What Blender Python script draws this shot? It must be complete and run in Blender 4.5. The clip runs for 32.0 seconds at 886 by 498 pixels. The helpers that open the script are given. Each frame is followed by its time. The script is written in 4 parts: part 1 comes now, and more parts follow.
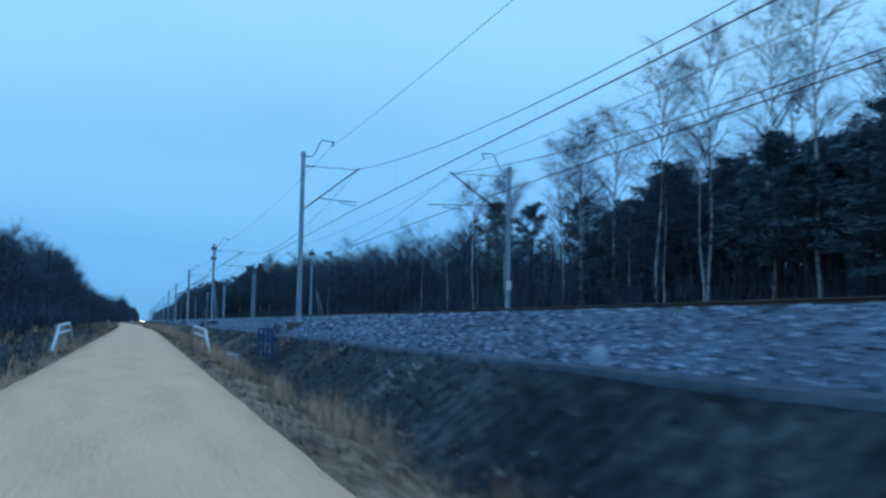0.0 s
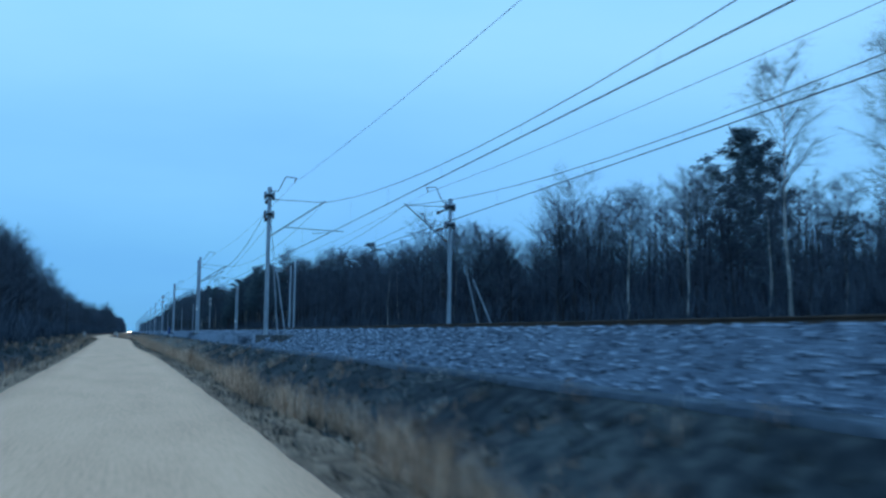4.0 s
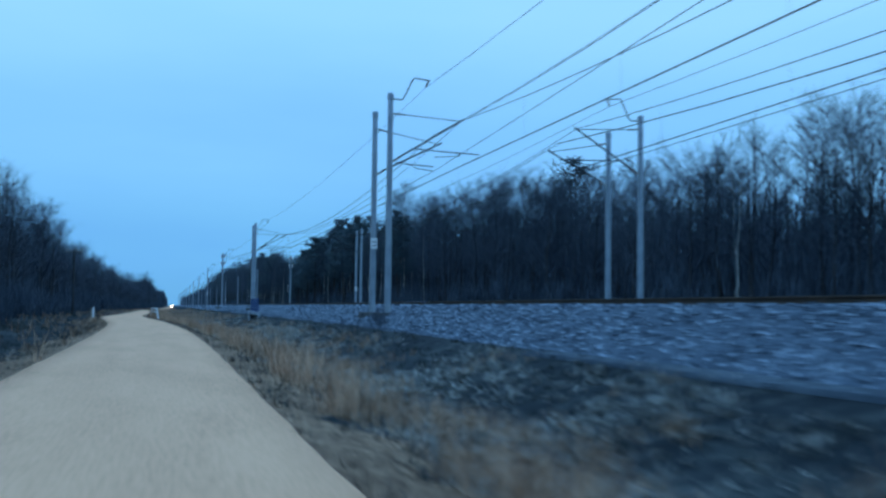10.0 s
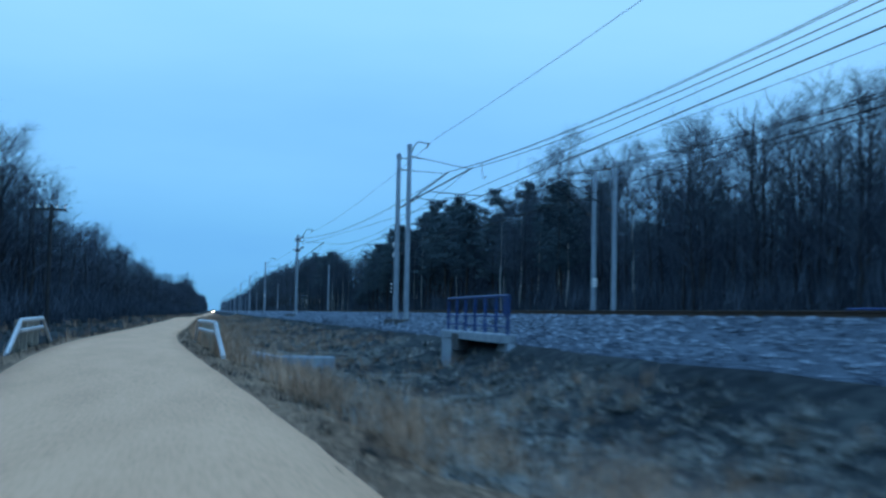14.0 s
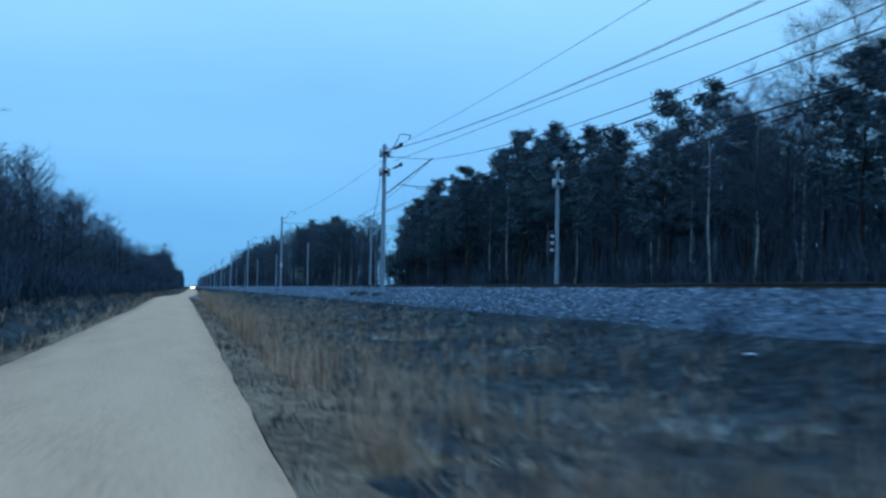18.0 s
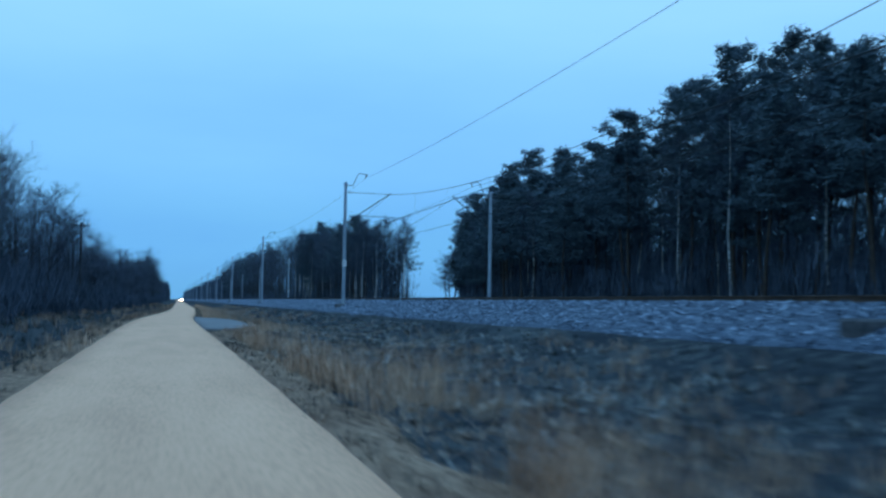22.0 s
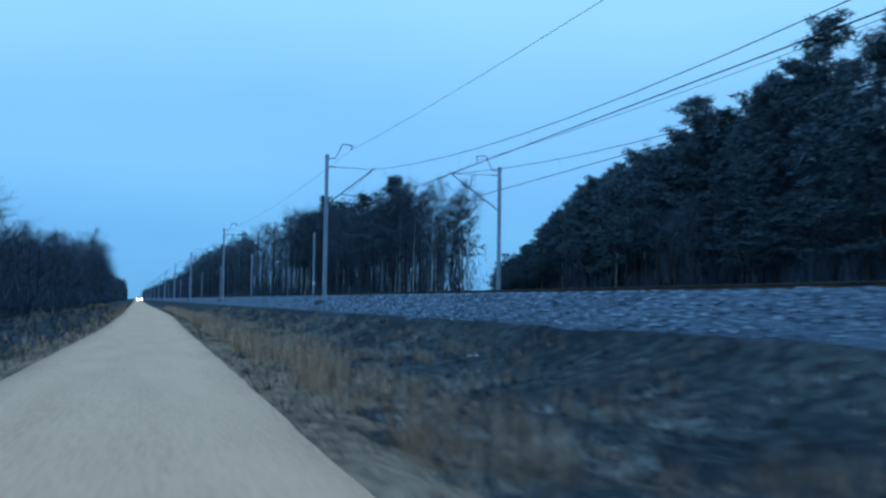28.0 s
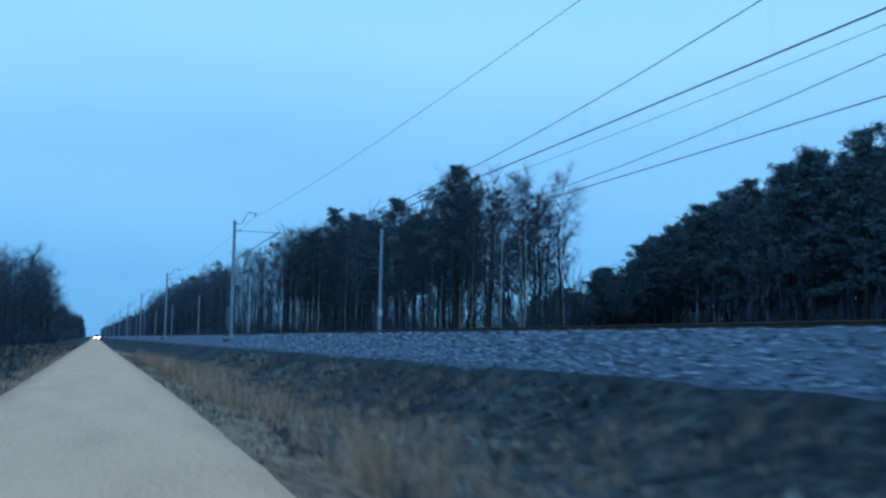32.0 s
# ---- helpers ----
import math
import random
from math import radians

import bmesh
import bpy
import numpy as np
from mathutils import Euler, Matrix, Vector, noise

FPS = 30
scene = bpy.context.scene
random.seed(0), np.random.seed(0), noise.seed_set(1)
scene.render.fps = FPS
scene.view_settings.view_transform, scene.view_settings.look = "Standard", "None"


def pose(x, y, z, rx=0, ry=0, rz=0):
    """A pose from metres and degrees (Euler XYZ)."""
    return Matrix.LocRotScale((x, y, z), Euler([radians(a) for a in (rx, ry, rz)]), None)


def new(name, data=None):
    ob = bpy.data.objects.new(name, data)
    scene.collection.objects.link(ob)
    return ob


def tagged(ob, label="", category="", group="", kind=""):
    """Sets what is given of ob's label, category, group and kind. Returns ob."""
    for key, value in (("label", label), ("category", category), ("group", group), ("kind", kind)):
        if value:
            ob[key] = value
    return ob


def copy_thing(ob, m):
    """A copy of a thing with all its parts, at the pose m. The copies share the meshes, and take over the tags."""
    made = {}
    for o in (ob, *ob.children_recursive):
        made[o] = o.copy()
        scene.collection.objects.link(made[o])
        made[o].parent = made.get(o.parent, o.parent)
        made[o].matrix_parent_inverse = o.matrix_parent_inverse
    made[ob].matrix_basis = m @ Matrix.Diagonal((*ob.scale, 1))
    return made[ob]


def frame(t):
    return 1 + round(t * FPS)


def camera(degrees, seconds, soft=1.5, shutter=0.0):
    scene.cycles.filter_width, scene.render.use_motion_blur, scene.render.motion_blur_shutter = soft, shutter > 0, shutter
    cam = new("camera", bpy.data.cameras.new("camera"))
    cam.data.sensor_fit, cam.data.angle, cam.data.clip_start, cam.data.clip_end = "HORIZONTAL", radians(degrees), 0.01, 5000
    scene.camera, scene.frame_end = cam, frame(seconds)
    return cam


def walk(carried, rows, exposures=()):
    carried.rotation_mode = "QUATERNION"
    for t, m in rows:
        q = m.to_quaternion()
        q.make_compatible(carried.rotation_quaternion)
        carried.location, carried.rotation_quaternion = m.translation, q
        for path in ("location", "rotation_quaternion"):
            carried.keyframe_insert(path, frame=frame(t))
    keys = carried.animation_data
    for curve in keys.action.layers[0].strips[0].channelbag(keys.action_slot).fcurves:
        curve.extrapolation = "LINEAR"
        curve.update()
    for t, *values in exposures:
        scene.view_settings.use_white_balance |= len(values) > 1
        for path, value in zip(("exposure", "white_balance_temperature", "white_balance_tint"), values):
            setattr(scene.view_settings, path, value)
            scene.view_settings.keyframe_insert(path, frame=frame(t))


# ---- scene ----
cam = camera(47.14, 32.0, soft=2.5, shutter=0.6)
PATH = [
    (0.0, pose(1.355, -4.644, 1.108, 94.36, -1.10, -16.58)),
    (0.5, pose(1.312, 3.594, 1.131, 94.49, -1.30, -16.62)),
    (1.0, pose(1.272, 11.855, 1.144, 94.54, -1.40, -16.62)),
    (1.5, pose(1.245, 20.103, 1.189, 94.67, -1.35, -16.57)),
    (2.0, pose(1.225, 28.472, 1.234, 94.08, -1.13, -16.40)),
    (2.5, pose(1.222, 36.814, 1.243, 94.13, -0.92, -16.24)),
    (3.0, pose(1.238, 45.033, 1.321, 93.05, -0.86, -16.36)),
    (3.5, pose(1.264, 53.117, 1.256, 94.18, -0.82, -16.96)),
    (4.0, pose(1.285, 61.110, 1.285, 94.90, -0.85, -17.24)),
    (4.5, pose(1.292, 69.036, 1.308, 95.27, -0.85, -17.31)),
    (5.0, pose(1.276, 76.917, 1.323, 95.30, -0.80, -17.26)),
    (5.5, pose(1.226, 84.780, 1.379, 95.06, -0.70, -17.22)),
    (6.0, pose(1.133, 92.646, 1.420, 94.56, -0.62, -17.27)),
    (6.5, pose(1.014, 100.459, 1.440, 94.46, -0.59, -17.08)),
    (7.0, pose(0.884, 108.323, 1.461, 94.30, -0.64, -16.77)),
    (7.5, pose(0.803, 115.886, 1.441, 94.23, -0.70, -16.74)),
    (8.0, pose(0.756, 123.249, 1.383, 93.90, -0.74, -16.53)),
    (8.5, pose(0.722, 130.680, 1.361, 93.21, -0.75, -16.33)),
    (9.0, pose(0.687, 138.329, 1.350, 92.48, -0.75, -15.95)),
    (9.5, pose(0.650, 146.196, 1.380, 92.35, -0.69, -15.53)),
    (10.0, pose(0.606, 154.212, 1.402, 93.36, -0.69, -15.13)),
    (10.5, pose(0.568, 162.195, 1.418, 93.62, -0.82, -15.15)),
    (11.0, pose(0.524, 170.175, 1.433, 93.83, -0.89, -15.04)),
    (11.5, pose(0.469, 177.970, 1.440, 94.35, -0.93, -15.04)),
    (12.0, pose(0.369, 185.850, 1.450, 94.26, -0.97, -14.77)),
    (12.5, pose(0.212, 193.909, 1.465, 94.37, -0.91, -14.57)),
    (13.0, pose(-0.006, 202.037, 1.480, 94.23, -0.98, -13.90)),
    (13.5, pose(-0.285, 210.128, 1.467, 94.03, -1.09, -13.52)),
    (14.0, pose(-0.626, 218.097, 1.469, 93.72, -1.16, -13.03)),
    (14.5, pose(-1.021, 225.895, 1.468, 93.85, -1.14, -12.76)),
    (15.0, pose(-1.435, 233.564, 1.487, 94.02, -1.14, -12.43)),
    (15.5, pose(-1.826, 241.130, 1.528, 94.97, -1.12, -12.84)),
    (16.0, pose(-2.130, 248.827, 1.535, 94.97, -1.02, -13.20)),
    (16.5, pose(-2.366, 256.612, 1.517, 94.35, -0.92, -13.52)),
    (17.0, pose(-2.550, 264.444, 1.484, 93.47, -0.86, -13.80)),
    (17.5, pose(-2.698, 272.282, 1.446, 92.67, -0.83, -14.07)),
    (18.0, pose(-2.829, 280.083, 1.411, 92.31, -0.85, -14.33)),
    (18.5, pose(-2.952, 287.810, 1.393, 93.45, -0.90, -14.69)),
    (19.0, pose(-3.072, 295.444, 1.386, 93.89, -0.94, -14.90)),
    (19.5, pose(-3.188, 302.951, 1.388, 93.88, -1.02, -15.04)),
    (20.0, pose(-3.302, 310.351, 1.401, 94.16, -1.03, -14.93)),
    (20.5, pose(-3.402, 317.625, 1.416, 94.07, -0.95, -14.86)),
    (21.0, pose(-3.503, 324.976, 1.445, 93.55, -0.91, -14.80)),
    (21.5, pose(-3.584, 332.288, 1.407, 93.38, -0.85, -14.87)),
    (22.0, pose(-3.645, 339.583, 1.378, 93.06, -0.91, -15.10)),
    (22.5, pose(-3.689, 346.872, 1.396, 93.79, -1.00, -15.33)),
    (23.0, pose(-3.711, 354.153, 1.406, 93.52, -1.06, -15.83)),
    (23.5, pose(-3.714, 361.424, 1.433, 93.62, -0.94, -16.28)),
    (24.0, pose(-3.700, 368.711, 1.447, 92.99, -0.84, -16.53)),
    (24.5, pose(-3.668, 376.031, 1.455, 93.21, -0.78, -17.31)),
    (25.0, pose(-3.623, 383.459, 1.443, 92.92, -0.83, -17.72)),
    (25.5, pose(-3.545, 390.929, 1.415, 92.86, -0.85, -17.50)),
    (26.0, pose(-3.433, 398.588, 1.364, 93.02, -0.79, -17.02)),
    (26.5, pose(-3.267, 406.183, 1.287, 93.01, -0.75, -17.05)),
    (27.0, pose(-3.086, 414.000, 1.226, 93.02, -0.78, -17.12)),
    (27.5, pose(-2.895, 421.939, 1.180, 93.03, -0.79, -17.20)),
    (28.0, pose(-2.702, 429.897, 1.147, 93.03, -0.74, -17.28)),
    (28.5, pose(-2.511, 437.771, 1.128, 93.00, -0.67, -17.33)),
    (29.0, pose(-2.329, 445.462, 1.121, 92.91, -0.74, -17.35)),
    (29.5, pose(-2.153, 452.911, 1.112, 92.96, -0.80, -17.48)),
    (30.0, pose(-1.996, 460.249, 1.111, 93.03, -0.70, -17.27)),
    (30.5, pose(-1.851, 467.450, 1.109, 93.25, -0.69, -16.77)),
    (31.0, pose(-1.717, 474.720, 1.103, 93.64, -0.73, -17.02)),
    (31.5, pose(-1.564, 481.889, 1.162, 94.21, -0.77, -18.93)),
    (32.0, pose(-1.415, 489.087, 1.184, 95.24, -0.89, -19.34)),
]
walk(cam, PATH)

# ---- sky: even blue dusk under thin cloud, brighter overhead ----
world = bpy.data.worlds.new("dusk_sky")
scene.world = world
world.use_nodes = True
wn, wl = world.node_tree.nodes, world.node_tree.links
wn.clear()
w_out, w_bg = wn.new("ShaderNodeOutputWorld"), wn.new("ShaderNodeBackground")
w_tc, w_sep, w_ramp = wn.new("ShaderNodeTexCoord"), wn.new("ShaderNodeSeparateXYZ"), wn.new("ShaderNodeValToRGB")
w_noise, w_mix = wn.new("ShaderNodeTexNoise"), wn.new("ShaderNodeMixRGB")
w_map = wn.new("ShaderNodeMapping")
w_map.inputs["Scale"].default_value = (1.0, 1.0, 4.0)
w_noise.inputs["Scale"].default_value = 3.0
w_noise.inputs["Detail"].default_value = 5.0
w_mix.blend_type = "OVERLAY"
w_mix.inputs[0].default_value = 0.16
sky_stops = ((0.0, (0.142, 0.44, 0.835)), (0.05, (0.165, 0.50, 0.925)), (0.16, (0.226, 0.59, 1.065)), (0.30, (0.315, 0.71, 1.18)), (1.0, (0.37, 0.88, 1.70)))
w_ramp.color_ramp.interpolation = "EASE"
for stop, colour in sky_stops[1:-1]:
    w_ramp.color_ramp.elements.new(stop)
for el, (stop, colour) in zip(w_ramp.color_ramp.elements, sky_stops):
    el.position, el.color = stop, (*colour, 1)
wl.new(w_tc.outputs["Generated"], w_sep.inputs[0])
wl.new(w_sep.outputs["Z"], w_ramp.inputs[0])
wl.new(w_tc.outputs["Generated"], w_map.inputs[0])
wl.new(w_map.outputs[0], w_noise.inputs["Vector"])
wl.new(w_ramp.outputs[0], w_mix.inputs[1])
wl.new(w_noise.outputs["Fac"], w_mix.inputs[2])
wl.new(w_mix.outputs[0], w_bg.inputs[0])
wl.new(w_bg.outputs[0], w_out.inputs[0])
w_bg.inputs[1].default_value = 1.0


# ---- materials ----
def material(name, ramp, scale=8.0, rough=0.85, metal=0.0, bump=0.0, island=0.0, detail=6.0, stretch=(1, 1, 1), big=0.25, spec=0.3, obrand=0.0):
    """A ramp of colours over fine grain, broken up by broad patches; island varies each loose piece."""
    m = bpy.data.materials.new(name)
    m.use_nodes = True
    n, l = m.node_tree.nodes, m.node_tree.links
    b = n["Principled BSDF"]
    tc, mp = n.new("ShaderNodeTexCoord"), n.new("ShaderNodeMapping")
    mp.inputs["Scale"].default_value = stretch
    l.new(tc.outputs["Object"], mp.inputs[0])
    fine, broad = n.new("ShaderNodeTexNoise"), n.new("ShaderNodeTexNoise")
    fine.inputs["Scale"].default_value, fine.inputs["Detail"].default_value = scale, detail
    broad.inputs["Scale"].default_value, broad.inputs["Detail"].default_value = scale * 0.06, 3.0
    l.new(mp.outputs[0], fine.inputs["Vector"])
    l.new(mp.outputs[0], broad.inputs["Vector"])
    add = n.new("ShaderNodeMath")
    add.operation = "MULTIPLY_ADD"
    l.new(broad.outputs["Fac"], add.inputs[0])
    add.inputs[1].default_value = big * 2
    sub = n.new("ShaderNodeMath")
    sub.operation = "ADD"
    l.new(fine.outputs["Fac"], sub.inputs[0])
    sub.inputs[1].default_value = -big
    l.new(sub.outputs[0], add.inputs[2])
    last = add
    for amount, node_type, out in ((island, "ShaderNodeNewGeometry", "Random Per Island"), (obrand, "ShaderNodeObjectInfo", "Random")):
        if amount:
            src, mul = n.new(node_type), n.new("ShaderNodeMath")
            mul.operation = "MULTIPLY_ADD"
            l.new(src.outputs[out], mul.inputs[0])
            mul.inputs[1].default_value = amount
            off = n.new("ShaderNodeMath")
            off.operation = "ADD"
            l.new(last.outputs[0], off.inputs[0])
            off.inputs[1].default_value = -amount / 2
            l.new(off.outputs[0], mul.inputs[2])
            last = mul
    cr = n.new("ShaderNodeValToRGB")
    els = cr.color_ramp.elements
    els[0].position, els[-1].position = 0.28, 0.72
    els[0].color, els[-1].color = (*ramp[0], 1), (*ramp[-1], 1)
    for i, c in enumerate(ramp[1:-1], 1):
        els.new(0.28 + 0.44 * i / (len(ramp) - 1)).color = (*c, 1)
    l.new(last.outputs[0], cr.inputs[0])
    l.new(cr.outputs[0], b.inputs["Base Color"])
    b.inputs["Roughness"].default_value, b.inputs["Metallic"].default_value = rough, metal
    b.inputs["Specular IOR Level"].default_value = spec
    if bump:
        bp = n.new("ShaderNodeBump")
        bp.inputs["Strength"].default_value, bp.inputs["Distance"].default_value = bump, 0.03
        l.new(fine.outputs["Fac"], bp.inputs["Height"])
        l.new(bp.outputs[0], b.inputs["Normal"])
    return m


def glowing(name, colour, strength):
    m = bpy.data.materials.new(name)
    m.use_nodes = True
    b = m.node_tree.nodes["Principled BSDF"]
    b.inputs["Base Color"].default_value = (*colour, 1)
    b.inputs["Emission Color"].default_value = (*colour, 1)
    b.inputs["Emission Strength"].default_value = strength
    return m


# road colour holds the warm headlamp light; the bare asphalt is grey
ROADWAY = material("worn_headlit_asphalt", [(0.68, 0.338, 0.187), (0.80, 0.405, 0.224), (0.86, 0.445, 0.252)], scale=22, rough=0.8, bump=0.10, big=0.35, stretch=(1, 0.22, 1), spec=0.25)
SIDEWAY = material("grey_asphalt", [(0.115, 0.105, 0.10), (0.155, 0.145, 0.137), (0.21, 0.195, 0.18)], scale=14, rough=0.75, bump=0.25, big=0.3)
PATHWAY = material("trodden_cinder_path", [(0.036, 0.048, 0.060), (0.066, 0.084, 0.102), (0.11, 0.134, 0.155)], scale=5, rough=0.95, bump=0.4, big=0.3, spec=0.1)
SOIL = material("damp_soil_and_dead_grass", [(0.009, 0.013, 0.016), (0.025, 0.031, 0.034), (0.07, 0.075, 0.07)], scale=2.6, rough=0.95, bump=0.8, big=0.35, spec=0.1)
# dead grass brown, brightened with headlamp light put into the colour
VERGE = material("matted_dead_grass", [(0.09, 0.052, 0.033), (0.21, 0.122, 0.075), (0.37, 0.23, 0.145)], scale=7, rough=0.95, bump=1.0, big=0.3, stretch=(1, 0.6, 1), spec=0.1)
GRAVEL = material("grey_crushed_stone", [(0.029, 0.040, 0.056), (0.072, 0.097, 0.128), (0.16, 0.20, 0.245)], scale=18, rough=0.9, bump=1.0, big=0.2, spec=0.2)
STONES = material("grey_ballast_stones", [(0.030, 0.044, 0.062), (0.098, 0.132, 0.170), (0.29, 0.345, 0.40)], scale=6, rough=0.9, island=0.8, big=0.15, spec=0.2)
# dry grass and litter tones, made redder and lighter to carry headlamp light
DRY = material("dry_grass", [(0.20, 0.11, 0.068), (0.52, 0.29, 0.18), (0.76, 0.48, 0.32)], scale=1.5, rough=0.9, island=0.6, big=0.4, spec=0.1)
LITTER = material("dead_leaves_and_straw", [(0.22, 0.13, 0.08), (0.55, 0.34, 0.22), (0.74, 0.50, 0.35)], scale=1.1, rough=0.9, island=0.65, big=0.4, spec=0.1)
PALE = material("bleached_grass", [(0.13, 0.12, 0.105), (0.33, 0.305, 0.265), (0.52, 0.48, 0.42)], scale=1.3, rough=0.9, island=0.5, big=0.35, spec=0.1)
GREEN = material("winter_turf", [(0.019, 0.024, 0.025), (0.046, 0.053, 0.052), (0.115, 0.112, 0.095)], scale=1.2, rough=0.95, island=0.5, big=0.35, spec=0.1)
CONCRETE = material("weathered_concrete", [(0.21, 0.25, 0.285), (0.28, 0.33, 0.37), (0.36, 0.41, 0.445)], scale=5, rough=0.85, bump=0.2, big=0.3, stretch=(1, 1, 0.3), spec=0.25)
FOOTING = material("dark_concrete", [(0.05, 0.052, 0.055), (0.085, 0.087, 0.09), (0.14, 0.138, 0.135)], scale=6, rough=0.9, bump=0.3, spec=0.2)
STEEL = material("dark_painted_steel", [(0.018, 0.02, 0.024), (0.03, 0.033, 0.038), (0.055, 0.055, 0.055)], scale=12, rough=0.7, metal=0.1)
GALV = material("galvanised_steel", [(0.42, 0.43, 0.44), (0.55, 0.56, 0.57), (0.66, 0.66, 0.66)], scale=9, rough=0.5, metal=0.25, bump=0.1)
GREYSTEEL = material("grey_painted_steel", [(0.08, 0.098, 0.115), (0.14, 0.168, 0.19), (0.22, 0.25, 0.275)], scale=9, rough=0.6, metal=0.1, bump=0.1)
WIRE = material("weathered_copper_wire", [(0.015, 0.016, 0.018), (0.024, 0.024, 0.025), (0.04, 0.037, 0.034)], scale=4, rough=0.75, metal=0.1)
RUST = material("rusty_rail_steel", [(0.035, 0.024, 0.018), (0.065, 0.04, 0.027), (0.10, 0.06, 0.04)], scale=9, rough=0.8, metal=0.2)
RAILTOP = material("polished_rail_head", [(0.30, 0.30, 0.31), (0.40, 0.40, 0.41), (0.48, 0.48, 0.48)], scale=9, rough=0.3, metal=0.9, stretch=(1, 0.05, 1))
SLEEPER = material("grey_sleeper", [(0.10, 0.095, 0.09), (0.17, 0.16, 0.15), (0.24, 0.23, 0.22)], scale=9, rough=0.9)
PORCELAIN = material("glazed_insulator", [(0.5, 0.5, 0.5), (0.62, 0.62, 0.6), (0.7, 0.7, 0.68)], scale=6, rough=0.3)
BROWNGLAZE = material("brown_insulator", [(0.05, 0.03, 0.02), (0.08, 0.05, 0.035), (0.11, 0.07, 0.05)], scale=6, rough=0.3)
WHITE = material("white_enamel", [(0.66, 0.66, 0.65), (0.76, 0.76, 0.75), (0.82, 0.82, 0.80)], scale=7, rough=0.5)
INK = material("black_lettering", [(0.02, 0.02, 0.02), (0.03, 0.03, 0.03), (0.04, 0.04, 0.04)], scale=7, rough=0.6)
BLUE = material("blue_paint", [(0.008, 0.032, 0.115), (0.013, 0.050, 0.17), (0.020, 0.075, 0.23)], scale=8, rough=0.5, bump=0.1)
POST = material("weathered_pale_post", [(0.20, 0.165, 0.13), (0.33, 0.27, 0.21), (0.46, 0.39, 0.31)], scale=9, rough=0.9, stretch=(1, 1, 0.25), bump=0.2)
BIRCH = material("birch_bark", [(0.04, 0.04, 0.04), (0.33, 0.325, 0.31), (0.50, 0.49, 0.47)], scale=3.5, rough=0.85, stretch=(1, 1, 2.2), big=0.3, obrand=0.25)
BARK = material("dark_bark", [(0.018, 0.019, 0.022), (0.033, 0.034, 0.037), (0.058, 0.057, 0.058)], scale=5, rough=0.95, stretch=(1, 1, 0.4), bump=0.4, obrand=0.2)
PINEBARK = material("pine_bark", [(0.024, 0.019, 0.016), (0.046, 0.035, 0.028), (0.085, 0.058, 0.042)], scale=5, rough=0.95, stretch=(1, 1, 0.4), bump=0.4, obrand=0.2)
TWIG = material("bare_twigs", [(0.034, 0.044, 0.060), (0.060, 0.073, 0.094), (0.095, 0.110, 0.134)], scale=0.8, rough=0.95, island=0.4, obrand=0.3, spec=0.1)
NEEDLE = material("pine_needles", [(0.052, 0.077, 0.092), (0.077, 0.109, 0.125), (0.106, 0.144, 0.158)], scale=0.9, rough=0.95, island=0.3, obrand=0.3, spec=0.1)
BRUSH = material("leafless_undergrowth", [(0.040, 0.053, 0.072), (0.067, 0.084, 0.109), (0.100, 0.121, 0.150)], scale=0.4, rough=0.95, island=0.5, spec=0.05)
LAMP = glowing("lit_headlamp", (1.0, 0.80, 0.50), 40.0)
BODYPAINT = material("dark_vehicle_paint", [(0.03, 0.03, 0.035), (0.04, 0.04, 0.045), (0.05, 0.05, 0.055)], scale=5, rough=0.35)
RUBBER = material("black_rubber", [(0.015, 0.015, 0.015), (0.02, 0.02, 0.02), (0.03, 0.03, 0.03)], scale=12, rough=0.9)
GLASS = material("dark_window_glass", [(0.01, 0.012, 0.015), (0.012, 0.014, 0.017), (0.015, 0.017, 0.02)], scale=2, rough=0.08)


# ---- mesh tools ----
def mesh(name, verts, faces, mat, smooth=False):
    me = bpy.data.meshes.new(name)
    me.from_pydata(verts, [], faces)
    me.materials.append(mat)
    if smooth:
        me.polygons.foreach_set("use_smooth", [True] * len(me.polygons))
    me.update()
    return me


